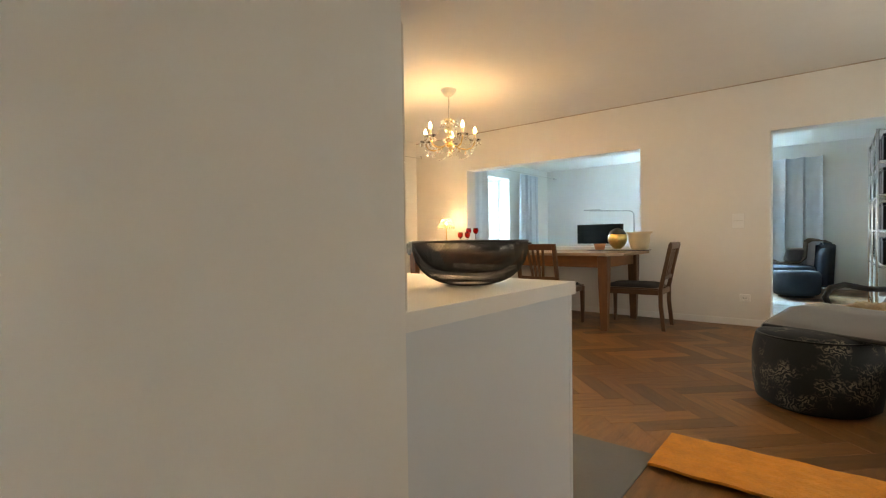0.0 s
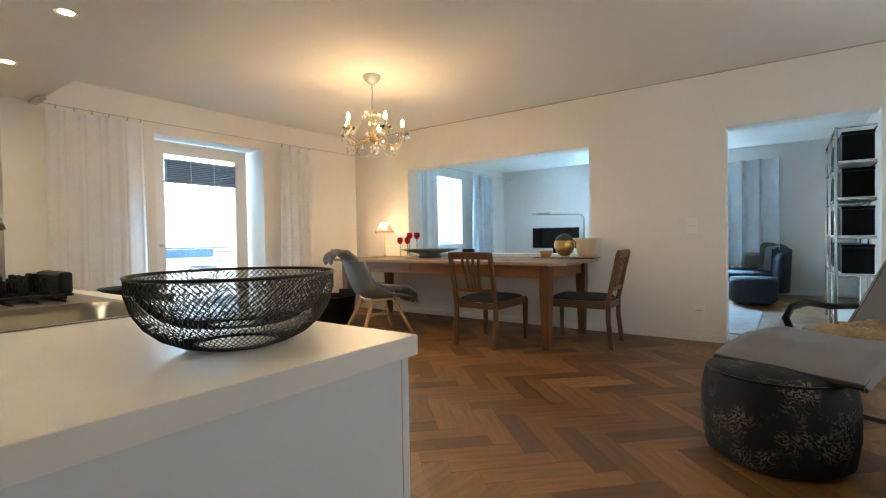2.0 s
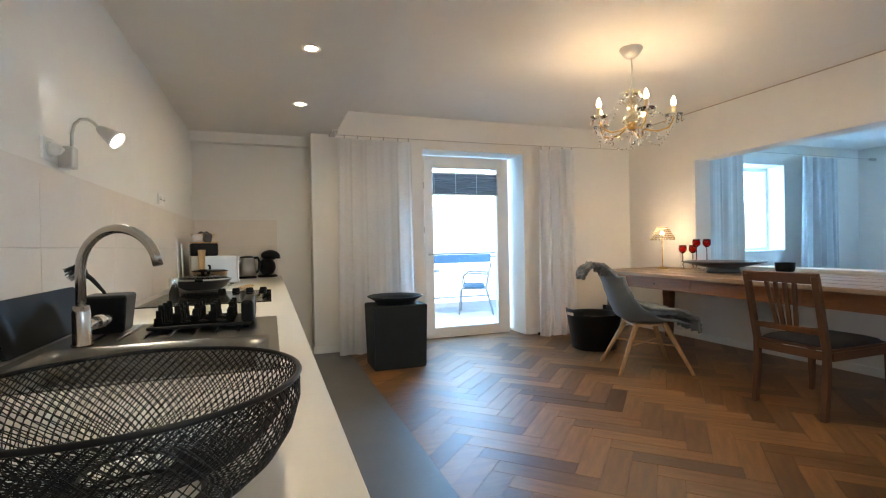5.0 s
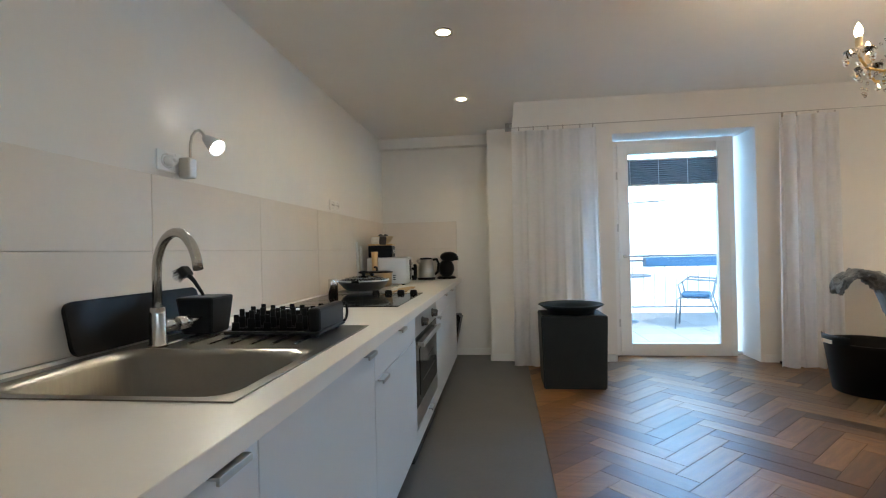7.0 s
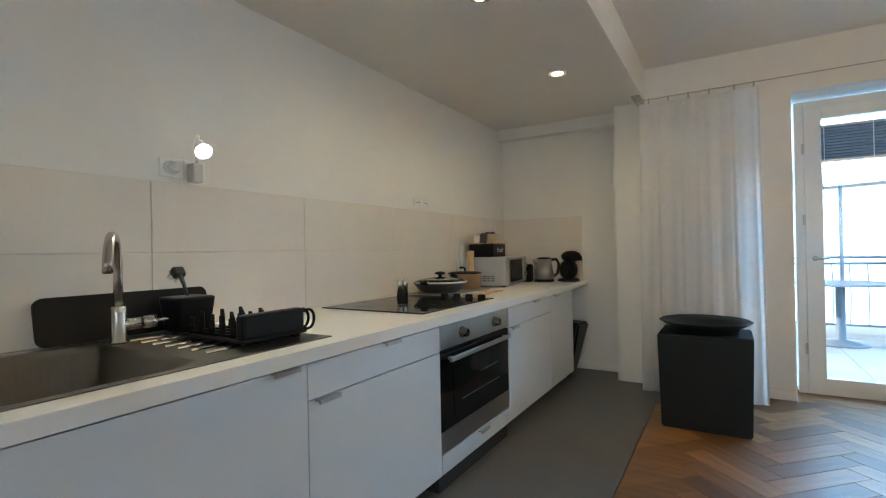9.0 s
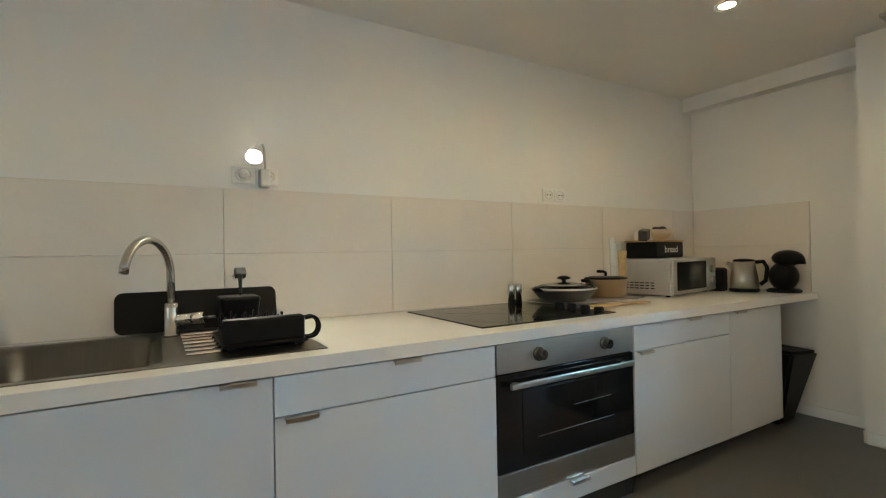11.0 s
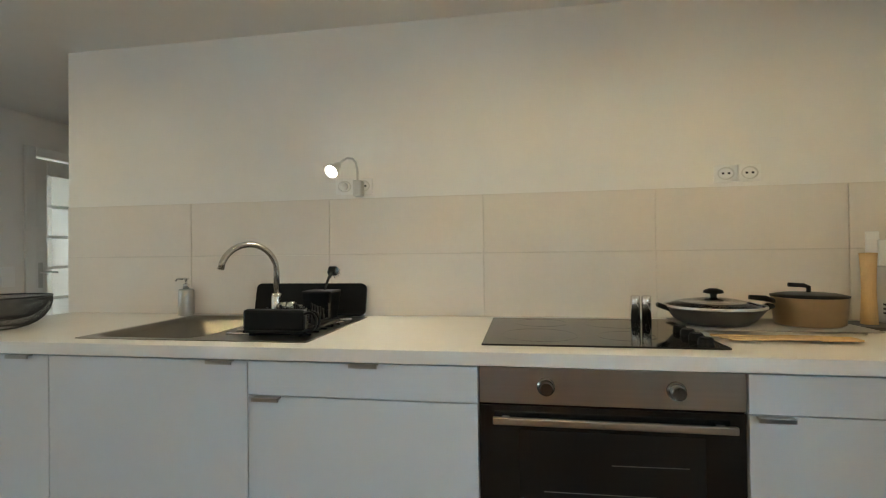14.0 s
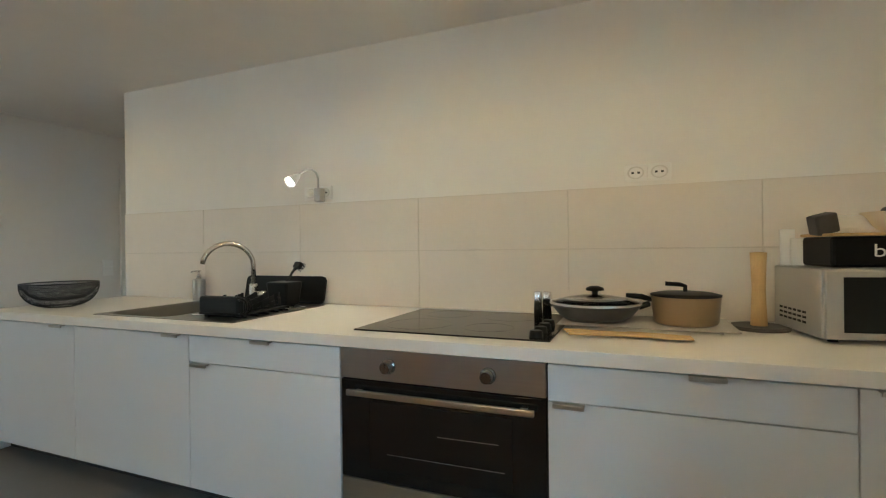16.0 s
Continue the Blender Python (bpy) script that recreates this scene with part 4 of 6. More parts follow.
# ---- living room ----
def chandelier():
    root = thing("chandelier", pose(3.45, 2.61, CZ) @ Matrix.Diagonal((1, 1, 1.08, 1)), "crystal chandelier with lit candle bulbs on a chain", "chandelier")
    part("canopy", lathe([(0, 0), (0.085, 0), (0.088, -0.012), (0.06, -0.05), (0.035, -0.07), (0, -0.072)], 28), SILVER, root, smooth=True)
    part("cord", tube([(0, 0, -0.07), (0.006, 0, -0.15), (-0.004, 0, -0.24), (0, 0, -0.31)], 0.006, 8), SILVER, root)
    part("column", lathe([(0, -0.30), (0.05, -0.305), (0.09, -0.325), (0.05, -0.34), (0.035, -0.36), (0.055, -0.40), (0.035, -0.44), (0.045, -0.48), (0.075, -0.53), (0.04, -0.555), (0.07, -0.57), (0.02, -0.60), (0, -0.61)], 18), AMBER, root, smooth=True)
    part("hub", lathe([(0, -0.54), (0.035, -0.54), (0.05, -0.56), (0.03, -0.585), (0, -0.59)], 18), GOLD, root, smooth=True)
    drop = lathe([(0, 0), (0.006, -0.008), (0.017, -0.035), (0.012, -0.048), (0, -0.054)], 7)
    drop_me = bpy.data.meshes.new("crystal")
    drop.to_mesh(drop_me)
    drop.free()
    drop_me.materials.append(CRYSTAL)

    def hang(parent, x, y, z, s=1.0):
        ob = new("crystal", drop_me)
        ob.parent = parent
        ob.matrix_basis = Matrix.Translation((x, y, z)) @ Matrix.Diagonal((s, s, s, 1))

    for k in range(8):
        a = 2 * math.pi * k / 8
        hang(root, 0.085 * math.cos(a), 0.085 * math.sin(a), -0.325)
    for k in range(5):
        a = 2 * math.pi * k / 5 + 0.55
        c, s = math.cos(a), math.sin(a)
        pts = [(0.04, -0.565), (0.11, -0.60), (0.19, -0.615), (0.26, -0.595), (0.287, -0.555), (0.295, -0.53)]
        arm = part("arm", tube([(r * c, r * s, z) for r, z in pts], 0.0065, 8), GOLD, root, smooth=True)
        part("drip_pan", lathe([(0, -0.53), (0.03, -0.53), (0.062, -0.515), (0.066, -0.508), (0.03, -0.524), (0, -0.524)], 16, (0.295 * c, 0.295 * s, 0)), CRYSTAL, arm, smooth=True)
        part("candle", lathe([(0, -0.524), (0.015, -0.524), (0.015, -0.445), (0, -0.445)], 14, (0.295 * c, 0.295 * s, 0)), CREAM, arm)
        part("bulb", lathe([(0, -0.445), (0.012, -0.443), (0.019, -0.425), (0.014, -0.400), (0.003, -0.378), (0, -0.377)], 14, (0.295 * c, 0.295 * s, 0)), BULB, arm, "lit flame-shaped bulb", True)
        for j in range(6):
            b = a + j * math.pi / 3
            hang(arm, 0.295 * c + 0.060 * math.cos(b), 0.295 * s + 0.060 * math.sin(b), -0.515, 0.9)
        hang(arm, 0.19 * c, 0.19 * s, -0.625)
        hang(arm, 0.12 * c, 0.12 * s, -0.61, 0.8)
        hang(arm, 0.25 * c, 0.25 * s, -0.605, 0.8)
        a2 = a + math.pi * 0.4
        bm = bmesh.new()
        for j in range(1, 10):
            f = j / 10
            x = 0.30 * ((1 - f) * c + f * math.cos(a2))
            y = 0.30 * ((1 - f) * s + f * math.sin(a2))
            z = -0.55 - 0.14 * (1 - (2 * f - 1) ** 2)
            bmesh.ops.create_icosphere(bm, subdivisions=1, radius=0.0095, matrix=Matrix.Translation((x, y, z)))
        part("bead_string", bm, CRYSTAL, root)["kind"] = "stuff"
        bm = bmesh.new()
        for j in range(1, 9):
            f = j / 9
            r = 0.085 + 0.205 * f
            z = -0.335 - 0.185 * f - 0.05 * (1 - (2 * f - 1) ** 2)
            bmesh.ops.create_icosphere(bm, subdivisions=1, radius=0.0085, matrix=Matrix.Translation((r * c, r * s, z)))
        part("bead_string", bm, CRYSTAL, root)["kind"] = "stuff"
    hang(root, 0, 0, -0.615, 1.6)


chandelier()


# balcony door
def balcony_door():
    root = thing("door_1", pose(0, 0, 0), "white plastic glazed balcony door, closed", "door")
    root["kind"] = "structure"
    y = 5.22
    x0, x1, z1 = 2.50, 3.72, 2.27
    for nm, a in (("frame_post", (x0, x0 + 0.06, 0.0, z1)), ("frame_post", (x1 - 0.06, x1, 0.0, z1)), ("frame_head", (x0 + 0.06, x1 - 0.06, z1 - 0.06, z1)), ("frame_sill", (x0 + 0.06, x1 - 0.06, 0.0, 0.05))):
        part(nm, box(a[0], a[1], y, y + 0.09, a[2], a[3], 0.004), WHITEP, root)
    s = part("sash", box(x0 + 0.06, x0 + 0.17, y - 0.018, y + 0.05, 0.052, z1 - 0.05, 0.004), WHITEP, root)
    bm = box(x1 - 0.17, x1 - 0.06, y - 0.018, y + 0.05, 0.052, z1 - 0.05, 0.004)
    part("sash", bm, WHITEP, root)
    part("sash", box(x0 + 0.17, x1 - 0.17, y - 0.018, y + 0.05, z1 - 0.15, z1 - 0.05, 0.004), WHITEP, root)
    part("sash", box(x0 + 0.17, x1 - 0.17, y - 0.018, y + 0.05, 0.052, 0.13, 0.004), WHITEP, root)
    g = part("pane", box(x0 + 0.17, x1 - 0.17, y + 0.012, y + 0.018, 0.13, z1 - 0.15), GLASS, root)
    g.visible_shadow = False
    h = lathe([(0, 0), (0.02, 0), (0.018, 0.012), (0, 0.012)], 16)
    bmesh.ops.transform(h, matrix=pose(x0 + 0.115, y - 0.018, 1.05, 90, 0, 0), verts=h.verts)
    tube([(x0 + 0.115, y - 0.02, 1.05), (x0 + 0.115, y - 0.06, 1.05), (x0 + 0.19, y - 0.065, 1.05)], 0.009, 8, bm=h)
    part("door_handle", h, SILVER, root, smooth=True)
    for z in (0.35, 1.35, 1.9):
        part("hinge", tube([(x0 + 0.05, y - 0.02, z - 0.04), (x0 + 0.05, y - 0.02, z + 0.04)], 0.009, 8), SILVER, root)
    # pleated blind
    b = thing("pleated_blind", pose(0, 0, 0), "grey pleated blind pulled up high on the door glass", "blind")
    zt, zb, n = 2.045, 1.80, 11
    bm = bmesh.new()
    vs = []
    for k in range(n * 2 + 1):
        z = zt + (zb - zt) * k / (2 * n)
        yy = y - 0.022 - (0.014 if k % 2 else 0.0)
        vs.append((bm.verts.new((x0 + 0.165, yy, z)), bm.verts.new((x1 - 0.165, yy, z))))
    for p, q in zip(vs, vs[1:]):
        bm.faces.new((p[0], p[1], q[1], q[0]))
    bmesh.ops.solidify(bm, geom=bm.faces[:], thickness=0.002)
    part("pleats", bm, BLIND, b)
    part("bottom_rail", box(x0 + 0.16, x1 - 0.16, y - 0.04, y - 0.019, zb - 0.02, zb, 0.002), SILVER, b)
    part("top_rail", box(x0 + 0.16, x1 - 0.16, y - 0.04, y - 0.019, zt, zt + 0.02, 0.002), SILVER, b)
    for k in range(4):
        xx = x0 + 0.18 + k * (x1 - x0 - 0.36) / 3
        part("cord", tube([(xx, y - 0.044, zt + 0.02), (xx, y - 0.044, zb - 0.01)], 0.003, 6), WHITEP, b)


balcony_door()


# sheer curtains on a tension wire
def curtain(name, x0, x1, y, z0, z1, folds, depth, material, label, seed, along="x", flare=0.06):
    random.seed(seed)
    ph = [random.uniform(0, 6.28) for _ in range(6)]
    waves = [(folds * k * random.uniform(0.9, 1.1), a, random.uniform(-0.9, 0.9)) for k, a in ((0.55, 0.30), (1.0, 0.50), (1.75, 0.28), (2.9, 0.08))]

    def fn(u, v):
        spread = 1 + flare * (1 - v)
        p = (x0 + x1) / 2 + (u - 0.5) * (x1 - x0) * spread
        w = sum(a * math.sin(u * f * 6.283 + ph[i] + tw * v) for i, (f, a, tw) in enumerate(waves))
        p += 0.35 * depth * math.sin(u * folds * 6.283 + ph[4] + 0.6 * v)
        q = y + depth * w * (0.5 + 0.6 * (1 - v))
        z = z0 + (z1 - z0) * v - 0.012 * abs(math.sin(u * folds * 3.14)) * v
        return (p, q, z) if along == "x" else (q, p, z)

    bm = sheet(fn, 170, 16)
    return tagged(link_mesh(name, bm, material, True), label, "curtain")


curtain("sheer_curtain", 1.46, 2.26, 4.68, 0.015, 2.31, 5, 0.030, SHEER, "long sheer white curtain hanging beside the balcony door", 3)
curtain("sheer_curtain", 3.86, 4.36, 4.68, 0.015, 2.33, 4, 0.045, SHEER, "sheer white curtain drawn together beside the door", 8)
root = thing("curtain_wire", pose(0, 4.68, 2.335), "thin steel curtain tension wire with clips and wall brackets", "curtain wire")
part("wire", tube([(1.42, 0, 0.0), (3.3, 0, 0.004), (5.30, 0, 0.03)], 0.004, 6), STEEL, root)
for x, z in ((1.42, 0.0), (5.30, 0.03)):
    part("bracket", tube([(x, 0, z), (x, 0, z + 0.03), (x, 0.02, z + 0.045)], 0.009, 8), STEEL, root)
for x in (1.52, 1.66, 1.80, 1.94, 2.10, 2.22, 3.90, 4.02, 4.20, 4.34):
    part("clip", box(x - 0.006, x + 0.006, -0.006, 0.006, -0.032, 0.008), STEEL, root)
part("end_block", box(1.39, 1.455, -0.012, 0.26, 0.03, 0.05, 0.004), STEEL, root)

tagged(link_mesh("cable_box", box(3.93, 4.03, 4.80, 4.88, 0.001, 0.03, 0.008), BLACK), "small black adapter on the floor under the curtain", "adapter")

# tall charcoal planter with a tray on it
root = thing("planter", pose(1.90, 4.14, 0.001), "tall square charcoal planter with a round dish on top", "planter")
bm = bmesh.new()
vs = [bm.verts.new(p) for p in ((-0.25, -0.19, 0), (0.25, -0.19, 0), (0.25, 0.19, 0), (-0.25, 0.19, 0), (-0.265, -0.205, 0.60), (0.265, -0.205, 0.60), (0.265, 0.205, 0.60), (-0.265, 0.205, 0.60))]
for f in ((3, 2, 1, 0), (0, 1, 5, 4), (1, 2, 6, 5), (2, 3, 7, 6), (3, 0, 4, 7), (4, 5, 6, 7)):
    bm.faces.new([vs[i] for i in f])
bmesh.ops.bevel(bm, geom=bm.edges[:], offset=0.008, segments=2, affect="EDGES")
part("box", bm, PLANTER, root)
b = lathe([(0, 0), (0.19, 0), (0.20, 0.03), (0.262, 0.066), (0.272, 0.072), (0.262, 0.078), (0.19, 0.045), (0.17, 0.012), (0, 0.01)], 48, (0, 0, 0.601))
part("dish", b, PLANTER, root, "round dark dish", True)

# black tub with handle holes
root = thing("laundry_tub", pose(4.10, 3.98, 0), "black flexible tub with cut-out handles on the floor", "tub")
b = lathe([(0, 0), (0.22, 0), (0.235, 0.01), (0.285, 0.36), (0.292, 0.385), (0.284, 0.388), (0.275, 0.36), (0.225, 0.018), (0, 0.012)], 44)
part("body", b, BLACK, root, smooth=True)
for sgn in (-1, 1):
    b = lathe([(0.291, 0.38), (0.297, 0.42), (0.296, 0.44), (0.289, 0.44), (0.284, 0.38)], 44)
    bmesh.ops.delete(b, geom=[v for v in b.verts if v.co.x * sgn < 0.24], context="VERTS")
    part("handle", b, BLACK, root, smooth=True)
    part("handle_hole", box(sgn * 0.302 - 0.004, sgn * 0.302 + 0.001, -0.055, 0.055, 0.375, 0.405, 0.002), CREAM, root)


# dining table
def dining_table():
    root = thing("dining_table", pose(0, 0, 0), "long old wooden dining table with drawers in the apron", "table")
    H = 0.835
    bm = bmesh.new()
    prof = [(4.36, 4.32), (4.20, 1.14), (4.34, 1.0), (5.26, 1.0), (5.40, 1.14), (5.40, 4.32)]
    lo = [bm.verts.new((x, y, H - 0.032)) for x, y in prof]
    hi = [bm.verts.new((x, y, H)) for x, y in prof]
    bm.faces.new(lo)
    bm.faces.new(hi[::-1])
    for i in range(6):
        bm.faces.new((lo[i], hi[i], hi[(i + 1) % 6], lo[(i + 1) % 6]))
    bmesh.ops.bevel(bm, geom=bm.edges[:], offset=0.006, segments=2, affect="EDGES")
    bmesh.ops.recalc_face_normals(bm, faces=bm.faces)
    t = part("tabletop", bm, TABTOP, root, "greyish worn wooden top")
    for x in (4.50, 4.80, 5.10):
        part("board_joint", box(x - 0.002, x + 0.002, 1.02, 4.30, H + 0.0002, H + 0.0012), WALNUT, t)
    part("board_joint", box(4.22, 5.38, 1.52, 1.524, H + 0.0013, H + 0.002), WALNUT, t)
    za, zb = H - 0.16, H - 0.032
    f = part("front_apron", box(-0.0125, 0.0125, 0.0, 2.84, za, zb, 0.003), TABLE, root)
    f.matrix_basis = pose(4.298, 1.22, 0, 0, 0, -2.9)
    part("back_apron", box(5.29, 5.315, 1.22, 4.06, za, zb, 0.003), TABLE, root)
    part("end_apron", box(4.36, 5.24, 1.175, 1.20, za, zb, 0.003), TABLE, root)
    part("end_apron", box(4.48, 5.24, 4.075, 4.10, za, zb, 0.003), TABLE, root)
    for y0, y1 in ((0.70, 1.50), (1.72, 2.62)):
        d = part("drawer", box(-0.0185, -0.013, y0, y1, za + 0.018, zb - 0.012, 0.002), TABLE, f)
        part("knob", box(-0.0255, -0.0185, (y0 + y1) / 2 - 0.007, (y0 + y1) / 2 + 0.007, za + 0.05, za + 0.064), SEAM, d)
    for x, y in ((4.30, 1.19), (5.265, 1.19), (4.45, 4.08), (5.265, 4.08)):
        if True:
            bm = bmesh.new()
            vs = []
            for w, z in ((0.034, 0.0), (0.052, 0.55), (0.054, H - 0.034)):
                vs.append([bm.verts.new((x + sx * w, y + sy * w, z)) for sx, sy in ((-1, -1), (1, -1), (1, 1), (-1, 1))])
            bm.faces.new(vs[0][::-1])
            bm.faces.new(vs[-1])
            for p, q in zip(vs, vs[1:]):
                for i in range(4):
                    bm.faces.new((p[i], p[(i + 1) % 4], q[(i + 1) % 4], q[i]))
            bmesh.ops.bevel(bm, geom=bm.edges[:], offset=0.006, segments=1, affect="EDGES")
            part("leg", bm, LEGWOOD, root)


dining_table()
TZ = 0.835


# slat-back dining chairs
def dining_chair(m):
    root = thing("dining_chair", m, "dark wooden slat-back dining chair with black seat cushion", "chair", "chairs at the dining table")
    W, D, S = 0.245, 0.30, 0.445

    def square(points, w0, w1):
        bm = bmesh.new()
        vs = []
        for k, (x, y, z) in enumerate(points):
            w = w0 + (w1 - w0) * k / (len(points) - 1)
            vs.append([bm.verts.new((x + a * w, y + b * w, z)) for a, b in ((-1, -1), (1, -1), (1, 1), (-1, 1))])
        bm.faces.new(vs[0][::-1])
        bm.faces.new(vs[-1])
        for p, q in zip(vs, vs[1:]):
            for i in range(4):
                bm.faces.new((p[i], p[(i + 1) % 4], q[(i + 1) % 4], q[i]))
        bmesh.ops.bevel(bm, geom=bm.edges[:], offset=0.004, segments=1, affect="EDGES")
        return bm

    for s in (-1, 1):
        part("front_leg", square([(s * W, D, 0), (s * W, D, S - 0.01)], 0.016, 0.023), WALNUT, root)
        part("back_post", square([(s * W * 0.93, -D - 0.03, 0), (s * W * 0.93, -D, S * 0.6), (s * W * 0.93, -D, S), (s * W * 0.93, -D - 0.10, 0.92)], 0.020, 0.020), WALNUT, root)
        part("side_rail", box(s * W - 0.012, s * W + 0.012, -D + 0.02, D - 0.02, S - 0.065, S - 0.01, 0.003), WALNUT, root)
    part("front_rail", box(-W + 0.02, W - 0.02, D - 0.012, D + 0.012, S - 0.065, S - 0.01, 0.003), WALNUT, root)
    part("back_rail", box(-W + 0.03, W - 0.03, -D - 0.012, -D + 0.012, S - 0.065, S - 0.01, 0.003), WALNUT, root)
    part("seat_board", box(-W - 0.012, W + 0.012, -D + 0.022, D + 0.028, S - 0.009, S + 0.006, 0.005), WALNUT, root)

    def cushion(u, v):
        x, y = (u - 0.5) * 2, (v - 0.5) * 2
        e = (1 - abs(x) ** 6) * (1 - abs(y) ** 6)
        return ((W - 0.01) * x, (D - 0.03) * y + 0.01, S + 0.008 + 0.038 * e ** 0.5)

    part("cushion", sheet(cushion, 20, 20, -0.004), SEATBLK, root, "flat black seat cushion", True)
    yb = lambda z: -D - 0.10 * (z - S) / (0.92 - S)
    bm = box(-W - 0.005, W + 0.005, -0.014, 0.014, -0.035, 0.035, 0.006)
    bmesh.ops.transform(bm, matrix=pose(0, yb(0.905), 0.905, 12, 0, 0), verts=bm.verts)
    part("top_rail", bm, WALNUT, root)
    bm = box(-W + 0.03, W - 0.03, -0.010, 0.010, -0.02, 0.02, 0.004)
    bmesh.ops.transform(bm, matrix=pose(0, yb(0.56), 0.56, 12, 0, 0), verts=bm.verts)
    part("lower_rail", bm, WALNUT, root)
    for k in range(4):
        x = -0.075 + 0.05 * k
        bm = bmesh.new()
        for z0, z1, o in ((0.57, 0.88, 0),):
            a, b = Vector((x * 0.85, yb(z0), z0)), Vector((x * 1.25, yb(z1), z1))
            vs = [[bm.verts.new(p + Vector((dx, dy, 0))) for dx, dy in ((-0.013, -0.007), (0.013, -0.007), (0.013, 0.007), (-0.013, 0.007))] for p in (a, b)]
            bm.faces.new(vs[0][::-1])
            bm.faces.new(vs[1])
            for i in range(4):
                bm.faces.new((vs[0][i], vs[0][(i + 1) % 4], vs[1][(i + 1) % 4], vs[1][i]))
        part("slat", bm, WALNUT, root)
    return root


ch = dining_chair(pose(4.35, 1.83, 0, 0, 0, -90))
copy_thing(ch, pose(4.82, 1.02, 0, 0, 0, 4))


# bucket chair with a sheepskin
def bucket_chair():
    m = pose(3.95, 3.08, 0, 0, 0, -112)
    root = thing("bucket_chair", m, "grey moulded bucket chair on splayed wooden legs", "chair")

    def shell(u, v):
        a = (u - 0.5) * 2
        pts = [(0.31, 0.43), (0.20, 0.445), (0.02, 0.425), (-0.13, 0.43), (-0.22, 0.48), (-0.28, 0.60), (-0.33, 0.74), (-0.37, 0.85)]
        t = v * (len(pts) - 1)
        i = min(int(t), len(pts) - 2)
        f = t - i
        f = f * f * (3 - 2 * f) * 0.5 + f * 0.5
        y, z = pts[i][0] * (1 - f) + pts[i + 1][0] * f, pts[i][1] * (1 - f) + pts[i + 1][1] * f
        wing = math.exp(-((v - 0.55) / 0.28) ** 2)
        w = 0.27 + 0.05 * wing - 0.07 * max(0, v - 0.75)
        return (a * w, y + 0.17 * abs(a) ** 2.2 * max(0, v - 0.45) * 1.4, z + 0.20 * abs(a) ** 2.6 * wing)

    bm = sheet(shell, 22, 26, 0.012)
    part("shell", bm, SHELL, root, "grey moulded seat shell", True)
    for sx in (-1, 1):
        for y0, y1 in ((0.14, 0.33), (-0.10, -0.30)):
            part("leg", tube([(sx * 0.13, y0, 0.43), (sx * 0.27, y1, 0.0)], [0.024, 0.013], 10), BEECH, root, smooth=True)
    for s in (-1, 1):
        part("stretcher", tube([(s * 0.19, 0.22, 0.24), (-s * 0.19, -0.19, 0.24)], 0.007, 8), BEECH, root)
    part("mount", box(-0.15, 0.15, -0.13, 0.17, 0.405, 0.425, 0.004), BEECH, root)

    def skin(u, v):
        a = (u - 0.5) * 2
        wob = 0.018 * math.sin(9 * u + 7 * v) + 0.014 * math.sin(23 * u - 15 * v)
        w = 0.25 + 0.04 * math.sin(v * 9)
        pts = [(0.38, 0.36), (0.36, 0.46), (0.22, 0.50), (0.0, 0.485), (-0.17, 0.51), (-0.28, 0.66), (-0.35, 0.82), (-0.40, 0.91), (-0.47, 0.935), (-0.53, 0.90), (-0.555, 0.82)]
        t = v * (len(pts) - 1)
        i = min(int(t), len(pts) - 2)
        f = t - i
        y, z = pts[i][0] * (1 - f) + pts[i + 1][0] * f, pts[i][1] * (1 - f) + pts[i + 1][1] * f
        side = 0.14 * abs(a) ** 2.6 * math.exp(-((v - 0.45) / 0.22) ** 2)
        return (a * w * (1 if v < 0.5 else max(0.38, 1 - 2.2 * (v - 0.5))) + wob, y + wob * 0.5, z + side + 0.012 * math.sin(30 * u + 20 * v) + 0.012)

    bm = sheet(skin, 40, 70, 0.02)
    random.seed(5)
    for v in bm.verts:
        v.co += Vector((random.gauss(0, 0.004), random.gauss(0, 0.004), random.gauss(0, 0.005)))
    ob = tagged(link_mesh("sheepskin", bm, WOOL, True), "grey sheepskin draped over the bucket chair", "sheepskin")
    ob.matrix_world = m


bucket_chair()

# things on the table
root = thing("table_lamp", pose(5.20, 4.14 - 0.25, TZ + 0.001), "slim table lamp with openwork shade, lit", "lamp")
root.matrix_world = pose(5.10, 4.0, TZ + 0.001)
part("base", lathe([(0, 0), (0.065, 0), (0.065, 0.008), (0.02, 0.016), (0.006, 0.03), (0, 0.03)], 24), GOLD, root, smooth=True)
part("stem", tube([(0, 0, 0.02), (0, 0, 0.40)], 0.006, 8), GOLD, root)
b = bmesh.new()
bmesh.ops.create_uvsphere(b, u_segments=14, v_segments=10, radius=0.018, matrix=pose(0, 0, 0.412))
part("bulb", b, BULB, root, "lit bulb", True)
sh = bmesh.new()
n = 22
for k in range(n):
    a = 2 * math.pi * k / n
    c, d = math.cos(a), math.sin(a)
    for q in range(6):
        f = q / 5
        r, z = 0.126 - 0.066 * f, 0.362 + 0.116 * f
        bmesh.ops.create_icosphere(sh, subdivisions=1, radius=0.0105 - 0.003 * f, matrix=Matrix.Translation((r * c, r * d, z)))
    bmesh.ops.create_icosphere(sh, subdivisions=1, radius=0.008, matrix=Matrix.Translation((0.13 * c, 0.13 * d, 0.343)) @ Matrix.Diagonal((0.8, 0.8, 1.5, 1)))
for r, z in ((0.126, 0.36), (0.060, 0.48)):
    tube([(r * math.cos(a * math.pi / 16), r * math.sin(a * math.pi / 16), z) for a in range(32)], 0.003, 6, bm=sh, closed=True)
